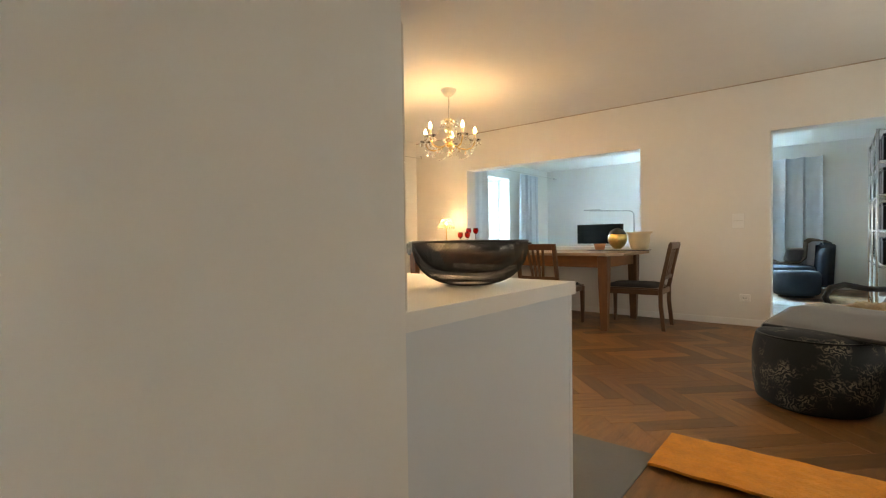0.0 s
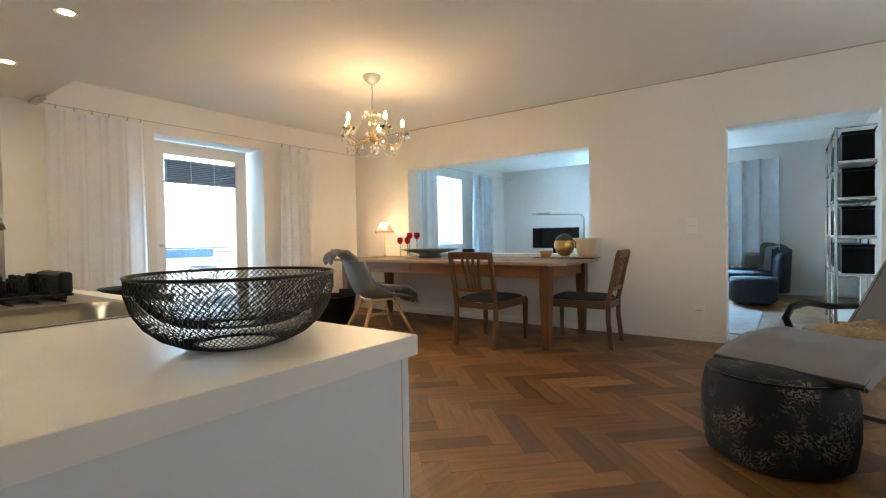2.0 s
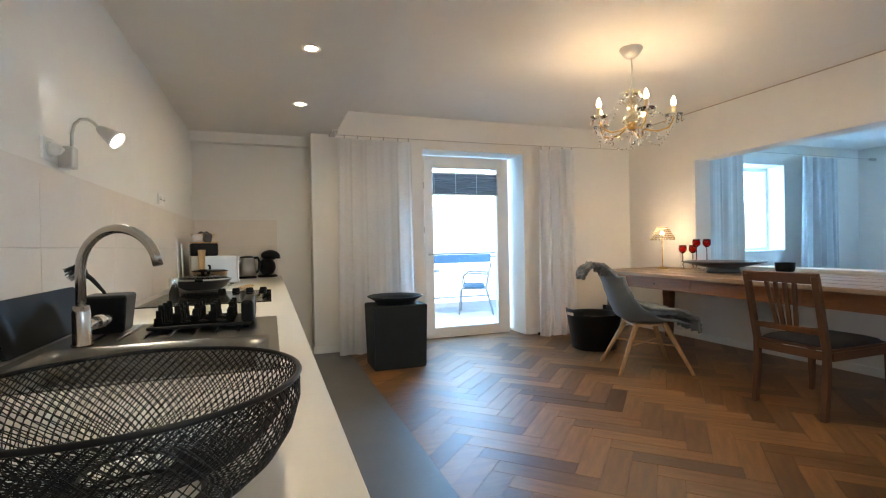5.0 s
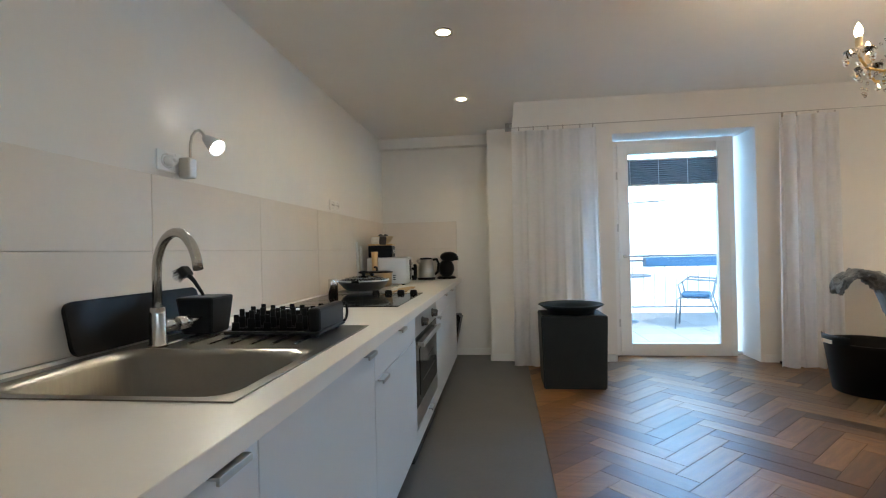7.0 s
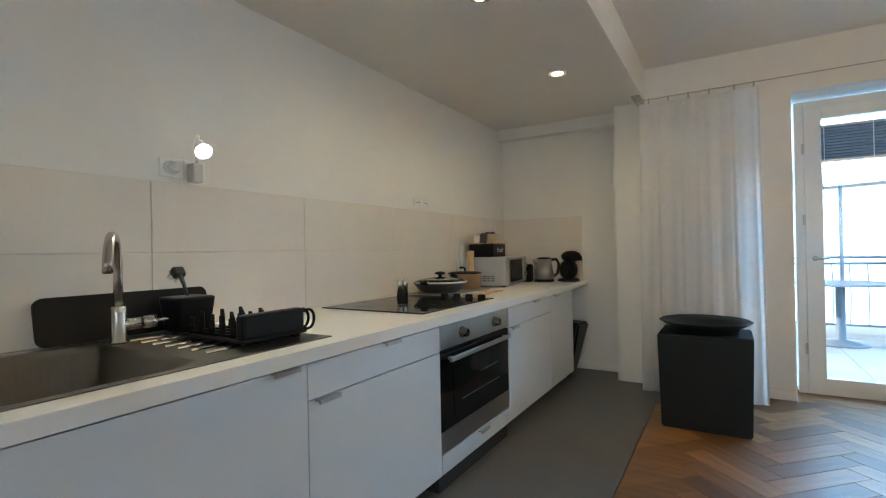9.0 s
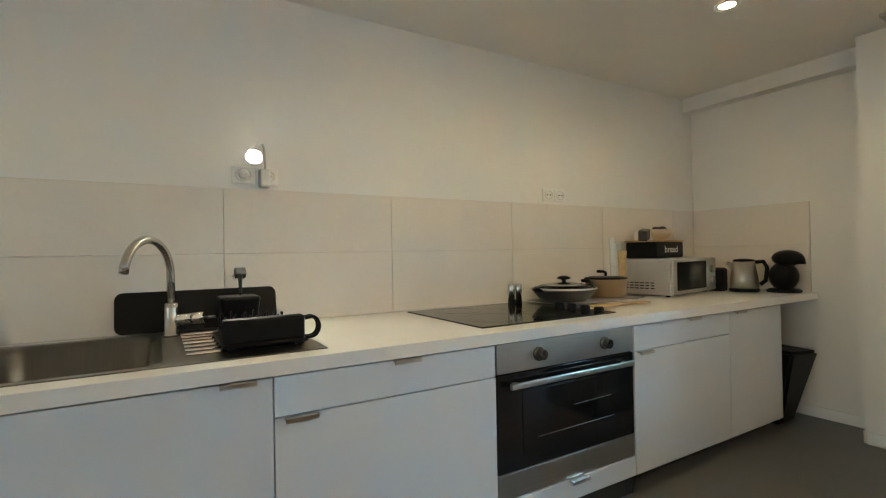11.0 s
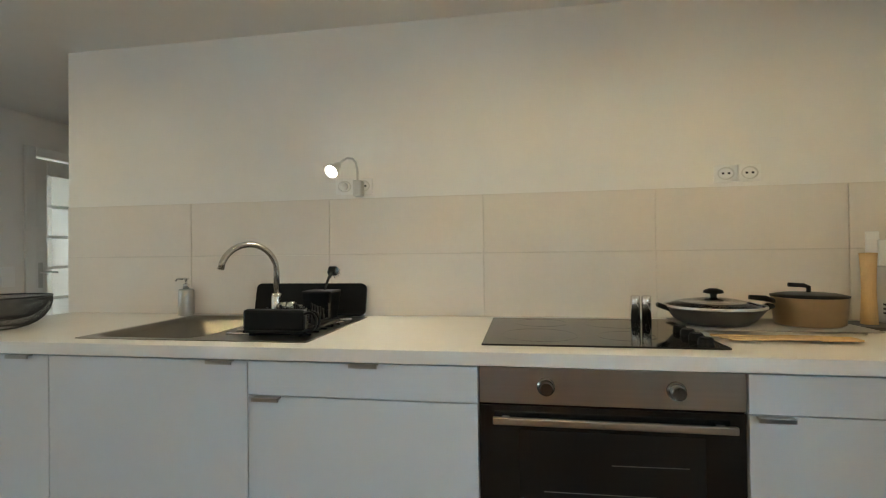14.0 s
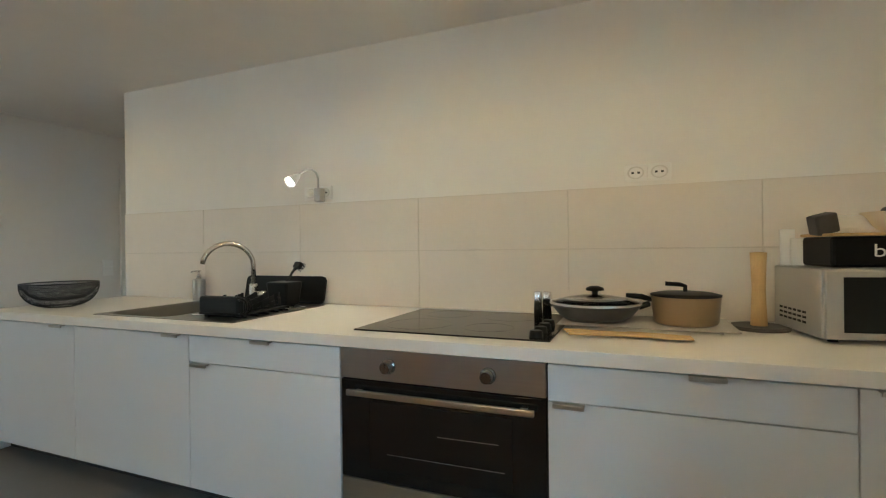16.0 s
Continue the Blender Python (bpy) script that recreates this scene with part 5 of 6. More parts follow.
for k in range(3):
    a = 2 * math.pi * k / 3
    tube([(0, 0, 0.47), (0.06 * math.cos(a), 0.06 * math.sin(a), 0.48)], 0.002, 5, bm=sh)
part("shade", sh, BEADS, root, "openwork shade of gold-tinted beads")

for x, y, h in ((5.20, 3.80, 0.27), (5.22, 3.68, 0.27), (5.34, 3.74, 0.335), (5.36, 3.62, 0.335)):
    root = thing("wine_glass", pose(x, y, TZ + 0.001), "red glass goblet with clear stem on the table", "glass", "red glasses")
    k = h / 0.2
    q = h - 0.095
    part("foot", lathe([(0, 0), (0.038, 0), (0.036, 0.003), (0.007, 0.008), (0.005, q), (0, q)], 20), CRYSTAL, root, smooth=True)
    part("cup", lathe([(0, q), (0.014, q + 0.002), (0.040, q + 0.03), (0.043, q + 0.055), (0.037, h), (0.034, h), (0.039, q + 0.055), (0.034, q + 0.03), (0, q + 0.008)], 24), REDGLASS, root, "ruby red cup", True)
root = thing("footed_platter", pose(4.98, 3.10, TZ + 0.001), "wide dark stoneware platter on a low foot", "platter")
part("dish", lathe([(0, 0.05), (0.13, 0.05), (0.25, 0.075), (0.37, 0.105), (0.375, 0.112), (0.25, 0.09), (0.12, 0.062), (0, 0.060)], 52), STONE, root, smooth=True)
part("foot", lathe([(0, 0), (0.15, 0), (0.14, 0.03), (0.135, 0.052), (0, 0.052)], 36), STONE, root, smooth=True)
root = thing("dark_cup", pose(5.16, 2.62, TZ + 0.001), "small black cup on a saucer", "cup")
part("cup", lathe([(0, 0.006), (0.055, 0.006), (0.075, 0.04), (0.080, 0.105), (0.074, 0.105), (0.068, 0.04), (0, 0.016)], 28), BLACK, root, smooth=True)
part("saucer", lathe([(0, 0), (0.09, 0), (0.095, 0.006), (0, 0.005)], 28), BLACK, root)
ob = tagged(link_mesh("tray", box(-0.12, 0.12, -0.42, 0.30, 0, 0.008, 0.003), STONE), "flat dark tray under the pots", "tray")
ob.matrix_world = pose(5.22, 1.42, TZ + 0.001)
ob = tagged(link_mesh("small_pot", lathe([(0, 0), (0.055, 0), (0.075, 0.075), (0.067, 0.075), (0.05, 0.01), (0, 0.01)], 28), TERRA, True), "small terracotta pot on the tray", "pot")
ob.matrix_world = pose(5.19, 1.58, TZ + 0.0095)
ob = tagged(link_mesh("cachepot", lathe([(0, 0), (0.08, 0), (0.105, 0.03), (0.118, 0.10), (0.122, 0.175), (0.155, 0.215), (0.150, 0.218), (0.114, 0.18), (0.10, 0.03), (0, 0.012)], 40), CREAM, True), "cream ceramic flower pot with flared rim", "pot")
ob.matrix_world = pose(5.20, 1.10, TZ + 0.0095)
# gilded head as one plain form
bm = bmesh.new()
bmesh.ops.create_uvsphere(bm, u_segments=30, v_segments=22, radius=1)
for v in bm.verts:
    c = v.co.copy()
    z = c.z
    k = 1.0 - 0.22 * max(0.0, -z) ** 1.5
    v.co = Vector((c.x * 0.115 * k, c.y * 0.115 * k, 0.134 + c.z * 0.134))
    if c.x < -0.85 and abs(c.y) < 0.25 and -0.35 < z < 0.2:
        v.co.x -= 0.016
bmesh.ops.delete(bm, geom=[v for v in bm.verts if v.co.z < 0.006], context="VERTS")
ob = tagged(link_mesh("gilded_head", bm, GOLD, True), "gilded sculpted head ornament with dark cap on a tray", "statue")
cap = mat("dark_cap", (0.03, 0.028, 0.022), 0.5, bump=0.8, bump_scale=90)
ob.data.materials.append(cap)
for p in ob.data.polygons:
    if p.center.z > 0.175 - 0.5 * min(0.0, p.center.x + 0.03) * 0.0 and (p.center.z > 0.19 or p.center.x > -0.02):
        p.material_index = 1
    elif p.center.x > 0.02:
        p.material_index = 1
ob.matrix_world = pose(5.20, 1.36, TZ + 0.0095, 0, 0, 20)

# switch and socket on the dividing wall
root = thing("light_switch", pose(DX - 0.0005, 0.115, 1.165), "white double rocker light switch on the wall", "switch")
part("plate", box(-0.014, 0, -0.058, 0.058, -0.082, 0.082, 0.003), WHITEP, root)
for z in (-0.04, 0.04):
    part("rocker", box(-0.020, -0.0135, -0.044, 0.044, z - 0.034, z + 0.034, 0.002), WHITEP, root)
socket_plate(pose(DX - 0.0005, 0.05, 0.307, 0, 0, -90), "white single wall socket near the floor", 1)
# Darker strips painting the shade between rockers and the plate's shadow outline.
part("rocker_shade_strip", box(-0.0165, -0.0142, -0.046, 0.046, -0.003, 0.003), DARKWHITEP, root)
part("painted_shadow_rim", box(-0.004, -0.0006, -0.061, 0.061, -0.085, 0.085), DARKWHITEP, root)
root = thing("light_switch", pose(-0.79, -1.4495, 1.03), "white double rocker switch beside the hall door", "switch")
part("plate", box(-0.055, 0.055, 0, 0.010, -0.082, 0.082, 0.003), WHITEP, root)
for z in (-0.04, 0.04):
    part("rocker", box(-0.044, 0.044, 0.0095, 0.0145, z - 0.034, z + 0.034, 0.002), WHITEP, root)


# floral poufs
def pouf(m, label):
    root = thing("pouf", m, label, "pouf", "floral poufs")
    prof = [(0, 0.001), (0.28, 0.001), (0.325, 0.03), (0.345, 0.15), (0.345, 0.30), (0.325, 0.40), (0.30, 0.428), (0.15, 0.445), (0, 0.448)]
    bm = lathe(prof, 56)
    random.seed(12)
    for v in bm.verts:
        a = math.atan2(v.co.y, v.co.x)
        v.co.x *= 1 + 0.012 * math.sin(5 * a) + 0.008 * math.sin(11 * a + v.co.z * 9)
        v.co.y *= 1 + 0.012 * math.sin(4 * a + 1) + 0.008 * math.sin(13 * a)
    part("cover", bm, FLORAL, root, "black fabric with pale flower pattern", True)
    part("piping", tube([(0.318 * math.cos(a * math.pi / 32), 0.318 * math.sin(a * math.pi / 32), 0.412) for a in range(64)], 0.006, 6, closed=True), BLACK, root, smooth=True)
    return root


pouf(pose(2.83, -0.63, 0) @ Matrix.Diagonal((0.91, 0.91, 1, 1)), "round black pouf with flower pattern under the lounger")
pouf(pose(2.62, -1.42, 0), "round black flowered pouf beside the lounger")


# sling lounger
def lounger():
    m = pose(2.74, -0.65, 0, 0, 0, -27)
    root = thing("rocking_lounger", m, "grey fabric sling rocking lounger with black tube frame", "lounger")
    prof = [(0.0, 0.435), (0.06, 0.465), (0.30, 0.53), (0.55, 0.535), (0.80, 0.46), (1.00, 0.385), (1.18, 0.37), (1.36, 0.44), (1.60, 0.61), (1.85, 0.80), (2.02, 0.92)]

    def at(v):
        t = v * (len(prof) - 1)
        i = min(int(t), len(prof) - 2)
        f = t - i
        return prof[i][0] * (1 - f) + prof[i + 1][0] * f, prof[i][1] * (1 - f) + prof[i + 1][1] * f

    def fn(u, v):
        x, z = at(v)
        e = abs(2 * u - 1) ** 14
        return (x, (u - 0.5) * 0.665, z + 0.014 - 0.022 * math.sin(u * 3.14) - 0.022 * e)

    part("sling", sheet(fn, 12, 60, 0.006), SLING, root, "grey woven sling fabric", True)
    for s in (-1, 1):
        part("side_tube", tube([(at(k / 40)[0], s * 0.312, at(k / 40)[1] - 0.010) for k in range(41)], 0.013, 8), BLACKM, root, smooth=True)
        part("rocker", tube([(x, s * 0.30, z) for x, z in ((0.36, 0.53), (0.33, 0.36), (0.42, 0.16), (0.62, 0.06), (0.95, 0.020), (1.3, 0.020), (1.6, 0.07), (1.78, 0.16))], 0.016, 8), BLACKM, root, smooth=True)
        part("strut", tube([(1.52, s * 0.30, 0.55), (1.62, s * 0.30, 0.08)], 0.014, 8), BLACKM, root)
        part("armrest", tube([(0.80, s * 0.36, 0.48), (0.76, s * 0.37, 0.56), (0.82, s * 0.37, 0.62), (1.0, s * 0.37, 0.635), (1.28, s * 0.365, 0.59), (1.55, s * 0.34, 0.575)], 0.021, 10), BLACK, root, "curved black armrest", True)
    for x, z in ((0.0, 0.435), (2.02, 0.92), (0.95, 0.021)):
        part("cross_tube", tube([(x, -0.315, z), (x, 0.315, z)], 0.014, 8), BLACKM, root)
    bm = box(-0.08, 0.14, -0.27, 0.27, 0, 0.075, 0.03, seg=3)
    bmesh.ops.transform(bm, matrix=pose(1.86, 0, 0.815, 0, -37, 0), verts=bm.verts)
    part("head_pillow", bm, SLING, root, "grey head pillow")

    def skin(u, v):
        x, z = at(0.40 + 0.30 * v)
        a = (u - 0.5) * 2
        w = 0.30 + 0.03 * math.sin(9 * v) + 0.02 * math.sin(17 * v)
        e = (1 - abs(a) ** 4) * (1 - abs(2 * v - 1) ** 6)
        return (x + 0.02 * math.sin(9 * u), a * w, z + 0.012 + 0.10 * max(e, 0) ** 0.5 + 0.008 * math.sin(31 * u + 17 * v))

    bm = sheet(skin, 40, 50)
    random.seed(9)
    for v in bm.verts:
        v.co += Vector((random.gauss(0, 0.004), random.gauss(0, 0.004), random.gauss(0, 0.006)))
    ob = tagged(link_mesh("sheepskin", bm, TANFUR, True), "tan sheepskin lying on the lounger seat", "sheepskin")
    ob.matrix_world = m


lounger()

# orange runner
def runner(u, v):
    return (1.40 + 0.40 * u + 0.004 * math.sin(v * 37), -0.09 - 1.32 * v, 0.016 + 0.0015 * math.sin(40 * u + 31 * v))


bm = sheet(runner, 12, 40, 0.012)
tagged(link_mesh("runner_rug", bm, ORANGE), "narrow orange short-pile runner on the parquet", "rug")


# hall door with small panes
def hall_door():
    root = thing("door_2", pose(0, 0, 0), "white panelled hall door with glass panes, closed", "door")
    root["kind"] = "structure"
    x0, x1, z1, y = -1.90, -0.99, 2.07, -1.5
    for a in ((x0 - 0.07, x0 + 0.02, 0, z1 + 0.06), (x1 - 0.02, x1 + 0.07, 0, z1 + 0.06), (x0 + 0.02, x1 - 0.02, z1 - 0.02, z1 + 0.06)):
        part("architrave", box(a[0], a[1], -1.4495, -1.425, a[2], a[3], 0.005), TRIM, root)
    for a in ((x0 + 0.025, x0 + 0.16, 0.01, z1 - 0.025), (x1 - 0.16, x1 - 0.025, 0.01, z1 - 0.025), (x0 + 0.16, x1 - 0.16, z1 - 0.16, z1 - 0.025), (x0 + 0.16, x1 - 0.16, 0.01, 0.55)):
        part("stile", box(a[0], a[1], y - 0.02, y + 0.02, a[2], a[3], 0.004), TRIM, root)
    for k in range(1, 5):
        z = 0.55 + k * (z1 - 0.16 - 0.55) / 5
        part("glazing_bar", box(x0 + 0.16, x1 - 0.16, y - 0.014, y + 0.014, z - 0.014, z + 0.014, 0.003), TRIM, root)
    part("glazing_bar", box(-1.459, -1.431, y - 0.013, y + 0.013, 0.55, z1 - 0.16), TRIM, root)
    g = part("pane", box(x0 + 0.16, x1 - 0.16, y - 0.003, y + 0.003, 0.55, z1 - 0.16), GLASS, root)
    g.visible_shadow = False
    part("lock_plate", box(x1 - 0.115, x1 - 0.075, y + 0.02, y + 0.025, 0.92, 1.14, 0.002), SILVER, root)
    part("lever", tube([(x1 - 0.095, y + 0.022, 1.055), (x1 - 0.095, y + 0.065, 1.055), (x1 - 0.21, y + 0.070, 1.05)], 0.010, 8), SILVER, root, smooth=True)


hall_door()

# ---- the next room ----
def far_window(name, m, w, h, label):
    root = thing(name, m, label, "window")
    root["kind"] = "structure"
    bars = [(-w / 2, -w / 2 + 0.06, 0, h), (w / 2 - 0.06, w / 2, 0, h), (-w / 2 + 0.06, w / 2 - 0.06, 0, 0.06), (-w / 2 + 0.06, w / 2 - 0.06, h - 0.06, h)]
    if w > 1.5:
        bars.append((-0.05, 0.05, 0.06, h - 0.06))
    for a in bars:
        part("window_frame", box(a[0], a[1], -0.035, 0.035, a[2], a[3], 0.004), WHITEP, root)
    g = part("pane", box(-w / 2 + 0.06, w / 2 - 0.06, -0.003, 0.003, 0.06, h - 0.06), GLASS, root)
    g.visible_shadow = False
    hx = 0.0 if w > 1.5 else w / 2 - 0.03
    part("window_handle", tube([(hx, -0.035, h * 0.45), (hx, -0.07, h * 0.45), (hx, -0.07, h * 0.45 - 0.11)], 0.012, 8), WHITEP, root)
    part("window_sill", box(-w / 2 - 0.02, w / 2 + 0.02, -0.30, -0.036, -0.02, 0.012, 0.004), TRIM, root)


far_window("window_1", pose(7.915, 5.25, 0.965), 1.26, 1.35, "white window with daylight in the next room")
# Unseen window added so the southern fill lamp has an opening.
far_window("added_window_3", pose(3.2, -2.98, 0.87, 0, 0, 180), 1.98, 1.37, "unseen white window added in the living room back wall")
# Assumed window, never in view; lets the eastern fill lamp in.
far_window("assumed_window_2", pose(10.5, 1.375, 0.82, 0, 0, -90), 1.83, 1.42, "unseen side window assumed beside the curtain in the next room")
curtain("pale_curtain", 6.42, 7.33, 4.72, 0.02, 2.42, 6, 0.04, PALEC, "pale curtain at the next room's window", 21)
curtain("grey_curtain", 8.62, 9.43, 4.70, 0.02, 2.44, 4, 0.09, GREYC, "long grey-blue curtain beside the window", 22)
curtain("grey_curtain", -0.52, 0.30, 10.14, 0.02, 2.40, 3, 0.11, GREYC, "long grey-blue curtain beside the armchair", 23, along="y")
root = thing("curtain_wire", pose(0, 4.70, 2.46), "thin steel curtain wire in the next room", "curtain wire")
part("wire", tube([(6.2, 0, 0), (10.36, 0, 0)], 0.004, 6), STEEL, root)
part("bracket", box(10.26, 10.395, -0.02, 0.02, -0.02, 0.02, 0.004), STEEL, root)

root = thing("television", pose(9.2, 3.13, 0.0), "black flat television on a low stand", "television")
part("screen", box(-0.025, 0.025, -0.49, 0.49, 0.86, 1.27, 0.006), HOBG, root)
part("stand", box(-0.12, 0.12, -0.22, 0.22, 0.602, 0.615, 0.004), BLACK, root)
part("neck", box(-0.02, 0.02, -0.05, 0.05, 0.615, 0.87, 0.003), BLACK, root)
root = thing("sideboard", pose(9.25, 3.1, 0), "low white sideboard under the television", "sideboard")
part("body", box(-0.25, 0.25, -0.9, 0.9, 0.02, 0.60, 0.006), FRONT, root)
for k in range(3):
    part("door", box(-0.268, -0.251, -0.89 + 0.6 * k, -0.31 + 0.6 * k, 0.05, 0.58, 0.003), FRONT, root)

root = thing("reading_lamp", pose(5.95, 1.40, 0), "thin steel floor lamp with a long horizontal arm", "floor lamp")
part("base", lathe([(0, 0.001), (0.15, 0.001), (0.15, 0.014), (0.02, 0.022), (0, 0.022)], 32), STEEL, root)
part("pole", tube([(0, 0, 0.02), (0, 0, 1.31), (0, 0.02, 1.345), (0, 0.06, 1.36), (0, 0.62, 1.385)], 0.009, 8), STEEL, root, smooth=True)
part("head", box(-0.03, 0.03, 0.46, 0.70, 1.385, 1.402, 0.006), STEEL, root)


# tub armchair and ottoman
def armchair():
    root = thing("tub_armchair", pose(9.80, 0.10, 0, 0, 0, 86), "navy fabric tub armchair with throw and cushion", "armchair")
    part("base", lathe([(0, 0.06), (0.52, 0.06), (0.56, 0.09), (0.57, 0.40), (0.54, 0.44), (0, 0.45)], 48), BLUE, root, smooth=True)

    def wall(u, v):
        a = radians(-25 + 230 * u)
        h = 0.40 + (0.64 + 0.12 * math.sin(3.14 * u)) * v
        r = 0.66 + 0.03 * v
        return (r * math.cos(a), r * math.sin(a) * -1, h - 0.28)

    bm = sheet(wall, 44, 10, 0.15)
    bmesh.ops.bevel(bm, geom=[e for e in bm.edges if e.calc_face_angle(0) > 0.9], offset=0.045, segments=3, affect="EDGES")
    part("backrest", bm, BLUE, root, smooth=True)
    for k in range(4):
        a = radians(45 + 90 * k)
        part("leg", tube([(0.42 * math.cos(a), 0.42 * math.sin(a), 0.07), (0.45 * math.cos(a), 0.45 * math.sin(a), 0.0)], 0.02, 8), BLACK, root)

    def throw(u, v):
        a = radians(35 + 115 * u)
        top = 0.76 + 0.12 * math.sin(3.14 * (a + radians(25)) / radians(230))
        pts = [(0.12, 0.475), (0.38, 0.48), (0.47, 0.55), (0.485, top - 0.02), (0.56, top + 0.035), (0.76, top + 0.035), (0.875, top - 0.03), (0.885, top - 0.16)]
        t = v * (len(pts) - 1)
        i = min(int(t), len(pts) - 2)
        f = t - i
        r, z = pts[i][0] * (1 - f) + pts[i + 1][0] * f, pts[i][1] * (1 - f) + pts[i + 1][1] * f
        return (r * math.cos(a), -r * math.sin(a), z + 0.012 * math.sin(31 * u + 9 * v))

    ob = tagged(link_mesh("throw", sheet(throw, 50, 40, 0.02), THROWF, True), "grey-brown fur throw over the armchair back", "throw")
    ob.matrix_world = root.matrix_world @ Matrix.Diagonal((1, 1, 1.03, 1))
    bm = box(-0.15, 0.15, -0.05, 0.05, -0.13, 0.13, 0.045, seg=3)
    ob = tagged(link_mesh("cushion", bm, SLING), "grey scatter cushion in the armchair", "cushion")
    ob.matrix_world = root.matrix_world @ pose(-0.24, -0.14, 0.635, -22, 0, 40)
    o = thing("ottoman", pose(8.80, -0.24, 0) @ Matrix.Diagonal((0.80, 0.80, 1.05, 1)), "round navy fabric ottoman before the armchair", "ottoman")
    part("cushion", lathe([(0, 0.04), (0.36, 0.04), (0.40, 0.08), (0.41, 0.33), (0.37, 0.39), (0, 0.41)], 40), BLUE, o, smooth=True)
    part("foot", lathe([(0, 0.001), (0.30, 0.001), (0.30, 0.04), (0, 0.04)], 30), BLACK, o)


armchair()


# chrome tube shelf with black boxes
def tube_shelf():
    root = thing("tube_shelf", pose(6.55, -1.36, 0), "chrome tube shelf holding black storage boxes", "shelf")
    L, D, H = 1.5, 0.34, 2.18
    levels = (0.12, 0.62, 1.02, 1.42, 1.80, 2.17)
    for x in (0, L / 2, L):
        for y in (-D / 2 + 0.10, D / 2 + 0.10):
            part("post", tube([(x, y, 0.001), (x, y, H)], 0.016, 10), CHROME, root, smooth=True)
    for z in levels:
        for y in (-D / 2 + 0.10, D / 2 + 0.10):
            part("rail", tube([(0, y, z), (L, y, z)], 0.011, 8), CHROME, root, smooth=True)
        for x in (0, L / 2, L):
            part("rail", tube([(x, -D / 2 + 0.10, z), (x, D / 2 + 0.10, z)], 0.011, 8), CHROME, root, smooth=True)
        if z < 2.0:
            part("board", box(0.0, L, -D / 2 + 0.11, D / 2 + 0.09, z + 0.012, z + 0.022), WHITEP, root)
    for z in levels[1:5]:
        for x in (0.04, 0.42, 0.80, 1.16):
            b = thing("storage_box", pose(6.55 + x, -1.40, z + 0.023), "black storage box standing on the tube shelf", "box", "black storage boxes")
            part("body", box(0, 0.30, 0, 0.26, 0, 0.27, 0.006), BLACK, b)
            part("lid", box(-0.004, 0.304, -0.004, 0.264, 0.271, 0.305, 0.004), BLACK, b)


tube_shelf()
tagged(link_mesh("pale_rug", box(6.0, 7.9, -0.4, 1.9, 0.001, 0.014, 0.004), RUGW), "large greyish woven rug on the parquet", "rug")

# ---- balcony and outside ----
deck = structure("balcony_floor", box(1.2, 9.5, 5.6, 8.75, -0.14, -0.03), GROUT, "pale balcony slab", "balcony")
for i in range(10):
    for j in range(6):
        x, y = 1.6 + 0.5 * i, 5.62 + 0.52 * j
        part("tile", box(x, x + 0.495, y, y + 0.515, -0.0299, -0.018, 0.002, seg=1), PAVING, deck)
structure("threshold", box(2.46, 3.80, 5.31, 5.6, -0.1, 0.03), TRIM, "pale door threshold", "threshold")
ground = structure("ground", box(-300, 300, 5.7, 600, -9.2, -9.0), PAVING, "distant pale ground below the balcony", "ground")
# Glowing sheet added to make the distance beyond the balcony overbright.
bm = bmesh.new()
arc_edges = [(bm.verts.new((4 + 70 * math.cos(radians(a)), 8 + 70 * math.sin(radians(a)), -9)), bm.verts.new((4 + 70 * math.cos(radians(a)), 8 + 70 * math.sin(radians(a)), 26))) for a in range(10, 171, 8)]
for p, q in zip(arc_edges, arc_edges[1:]):
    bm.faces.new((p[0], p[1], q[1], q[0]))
structure("backdrop", bm, BACKGLOW, "glowing sheet standing in for the overbright distance beyond the balcony", "backdrop")
root = thing("balcony_rail", pose(0, 8.6, 0), "grey steel balcony railing with thin bars", "railing")
for z in (0.90, 0.98):
    part("top_bar", tube([(1.3, 0, z), (9.4, 0, z)], 0.016, 8), OUTMETAL, root)
part("lower_bar", tube([(1.3, 0, 0.10), (9.4, 0, 0.10)], 0.014, 8), OUTMETAL, root)
for k in range(44):
    x = 1.4 + 0.18 * k
    part("bar", tube([(x, 0, 0.1), (x + 0.02, 0.05, 0.45), (x, 0, 0.9)], 0.007, 6), OUTMETAL, root)
root = thing("planter_box", pose(4.35, 8.48, 0), "blue flower box hung on the railing", "flower box")
part("box", box(-0.62, 0.62, -0.09, 0.09, 0.80, 0.96, 0.01), BLUEPANEL, root)
root = thing("balcony_chair", pose(4.05, 7.15, -0.017, 0, 0, 65), "grey metal balcony armchair with a cushion", "chair")
for s in (-1, 1):
    part("leg", tube([(s * 0.26, 0.25, 0.0), (s * 0.26, 0.22, 0.42), (s * 0.26, 0.16, 0.44)], 0.013, 8), OUTMETAL, root, smooth=True)
    part("leg", tube([(s * 0.26, -0.32, 0.0), (s * 0.26, -0.20, 0.43), (s * 0.25, -0.30, 0.86)], 0.013, 8), OUTMETAL, root, smooth=True)
    part("armrest", tube([(s * 0.28, -0.25, 0.68), (s * 0.29, 0.10, 0.70), (s * 0.28, 0.20, 0.62), (s * 0.26, 0.16, 0.44)], 0.014, 8), OUTMETAL, root, smooth=True)
for z in (0.60, 0.72, 0.84):
    part("back_bar", tube([(-0.25, -0.25 - 0.11 * (z - 0.6), z), (0.25, -0.25 - 0.11 * (z - 0.6), z)], 0.010, 8), OUTMETAL, root)
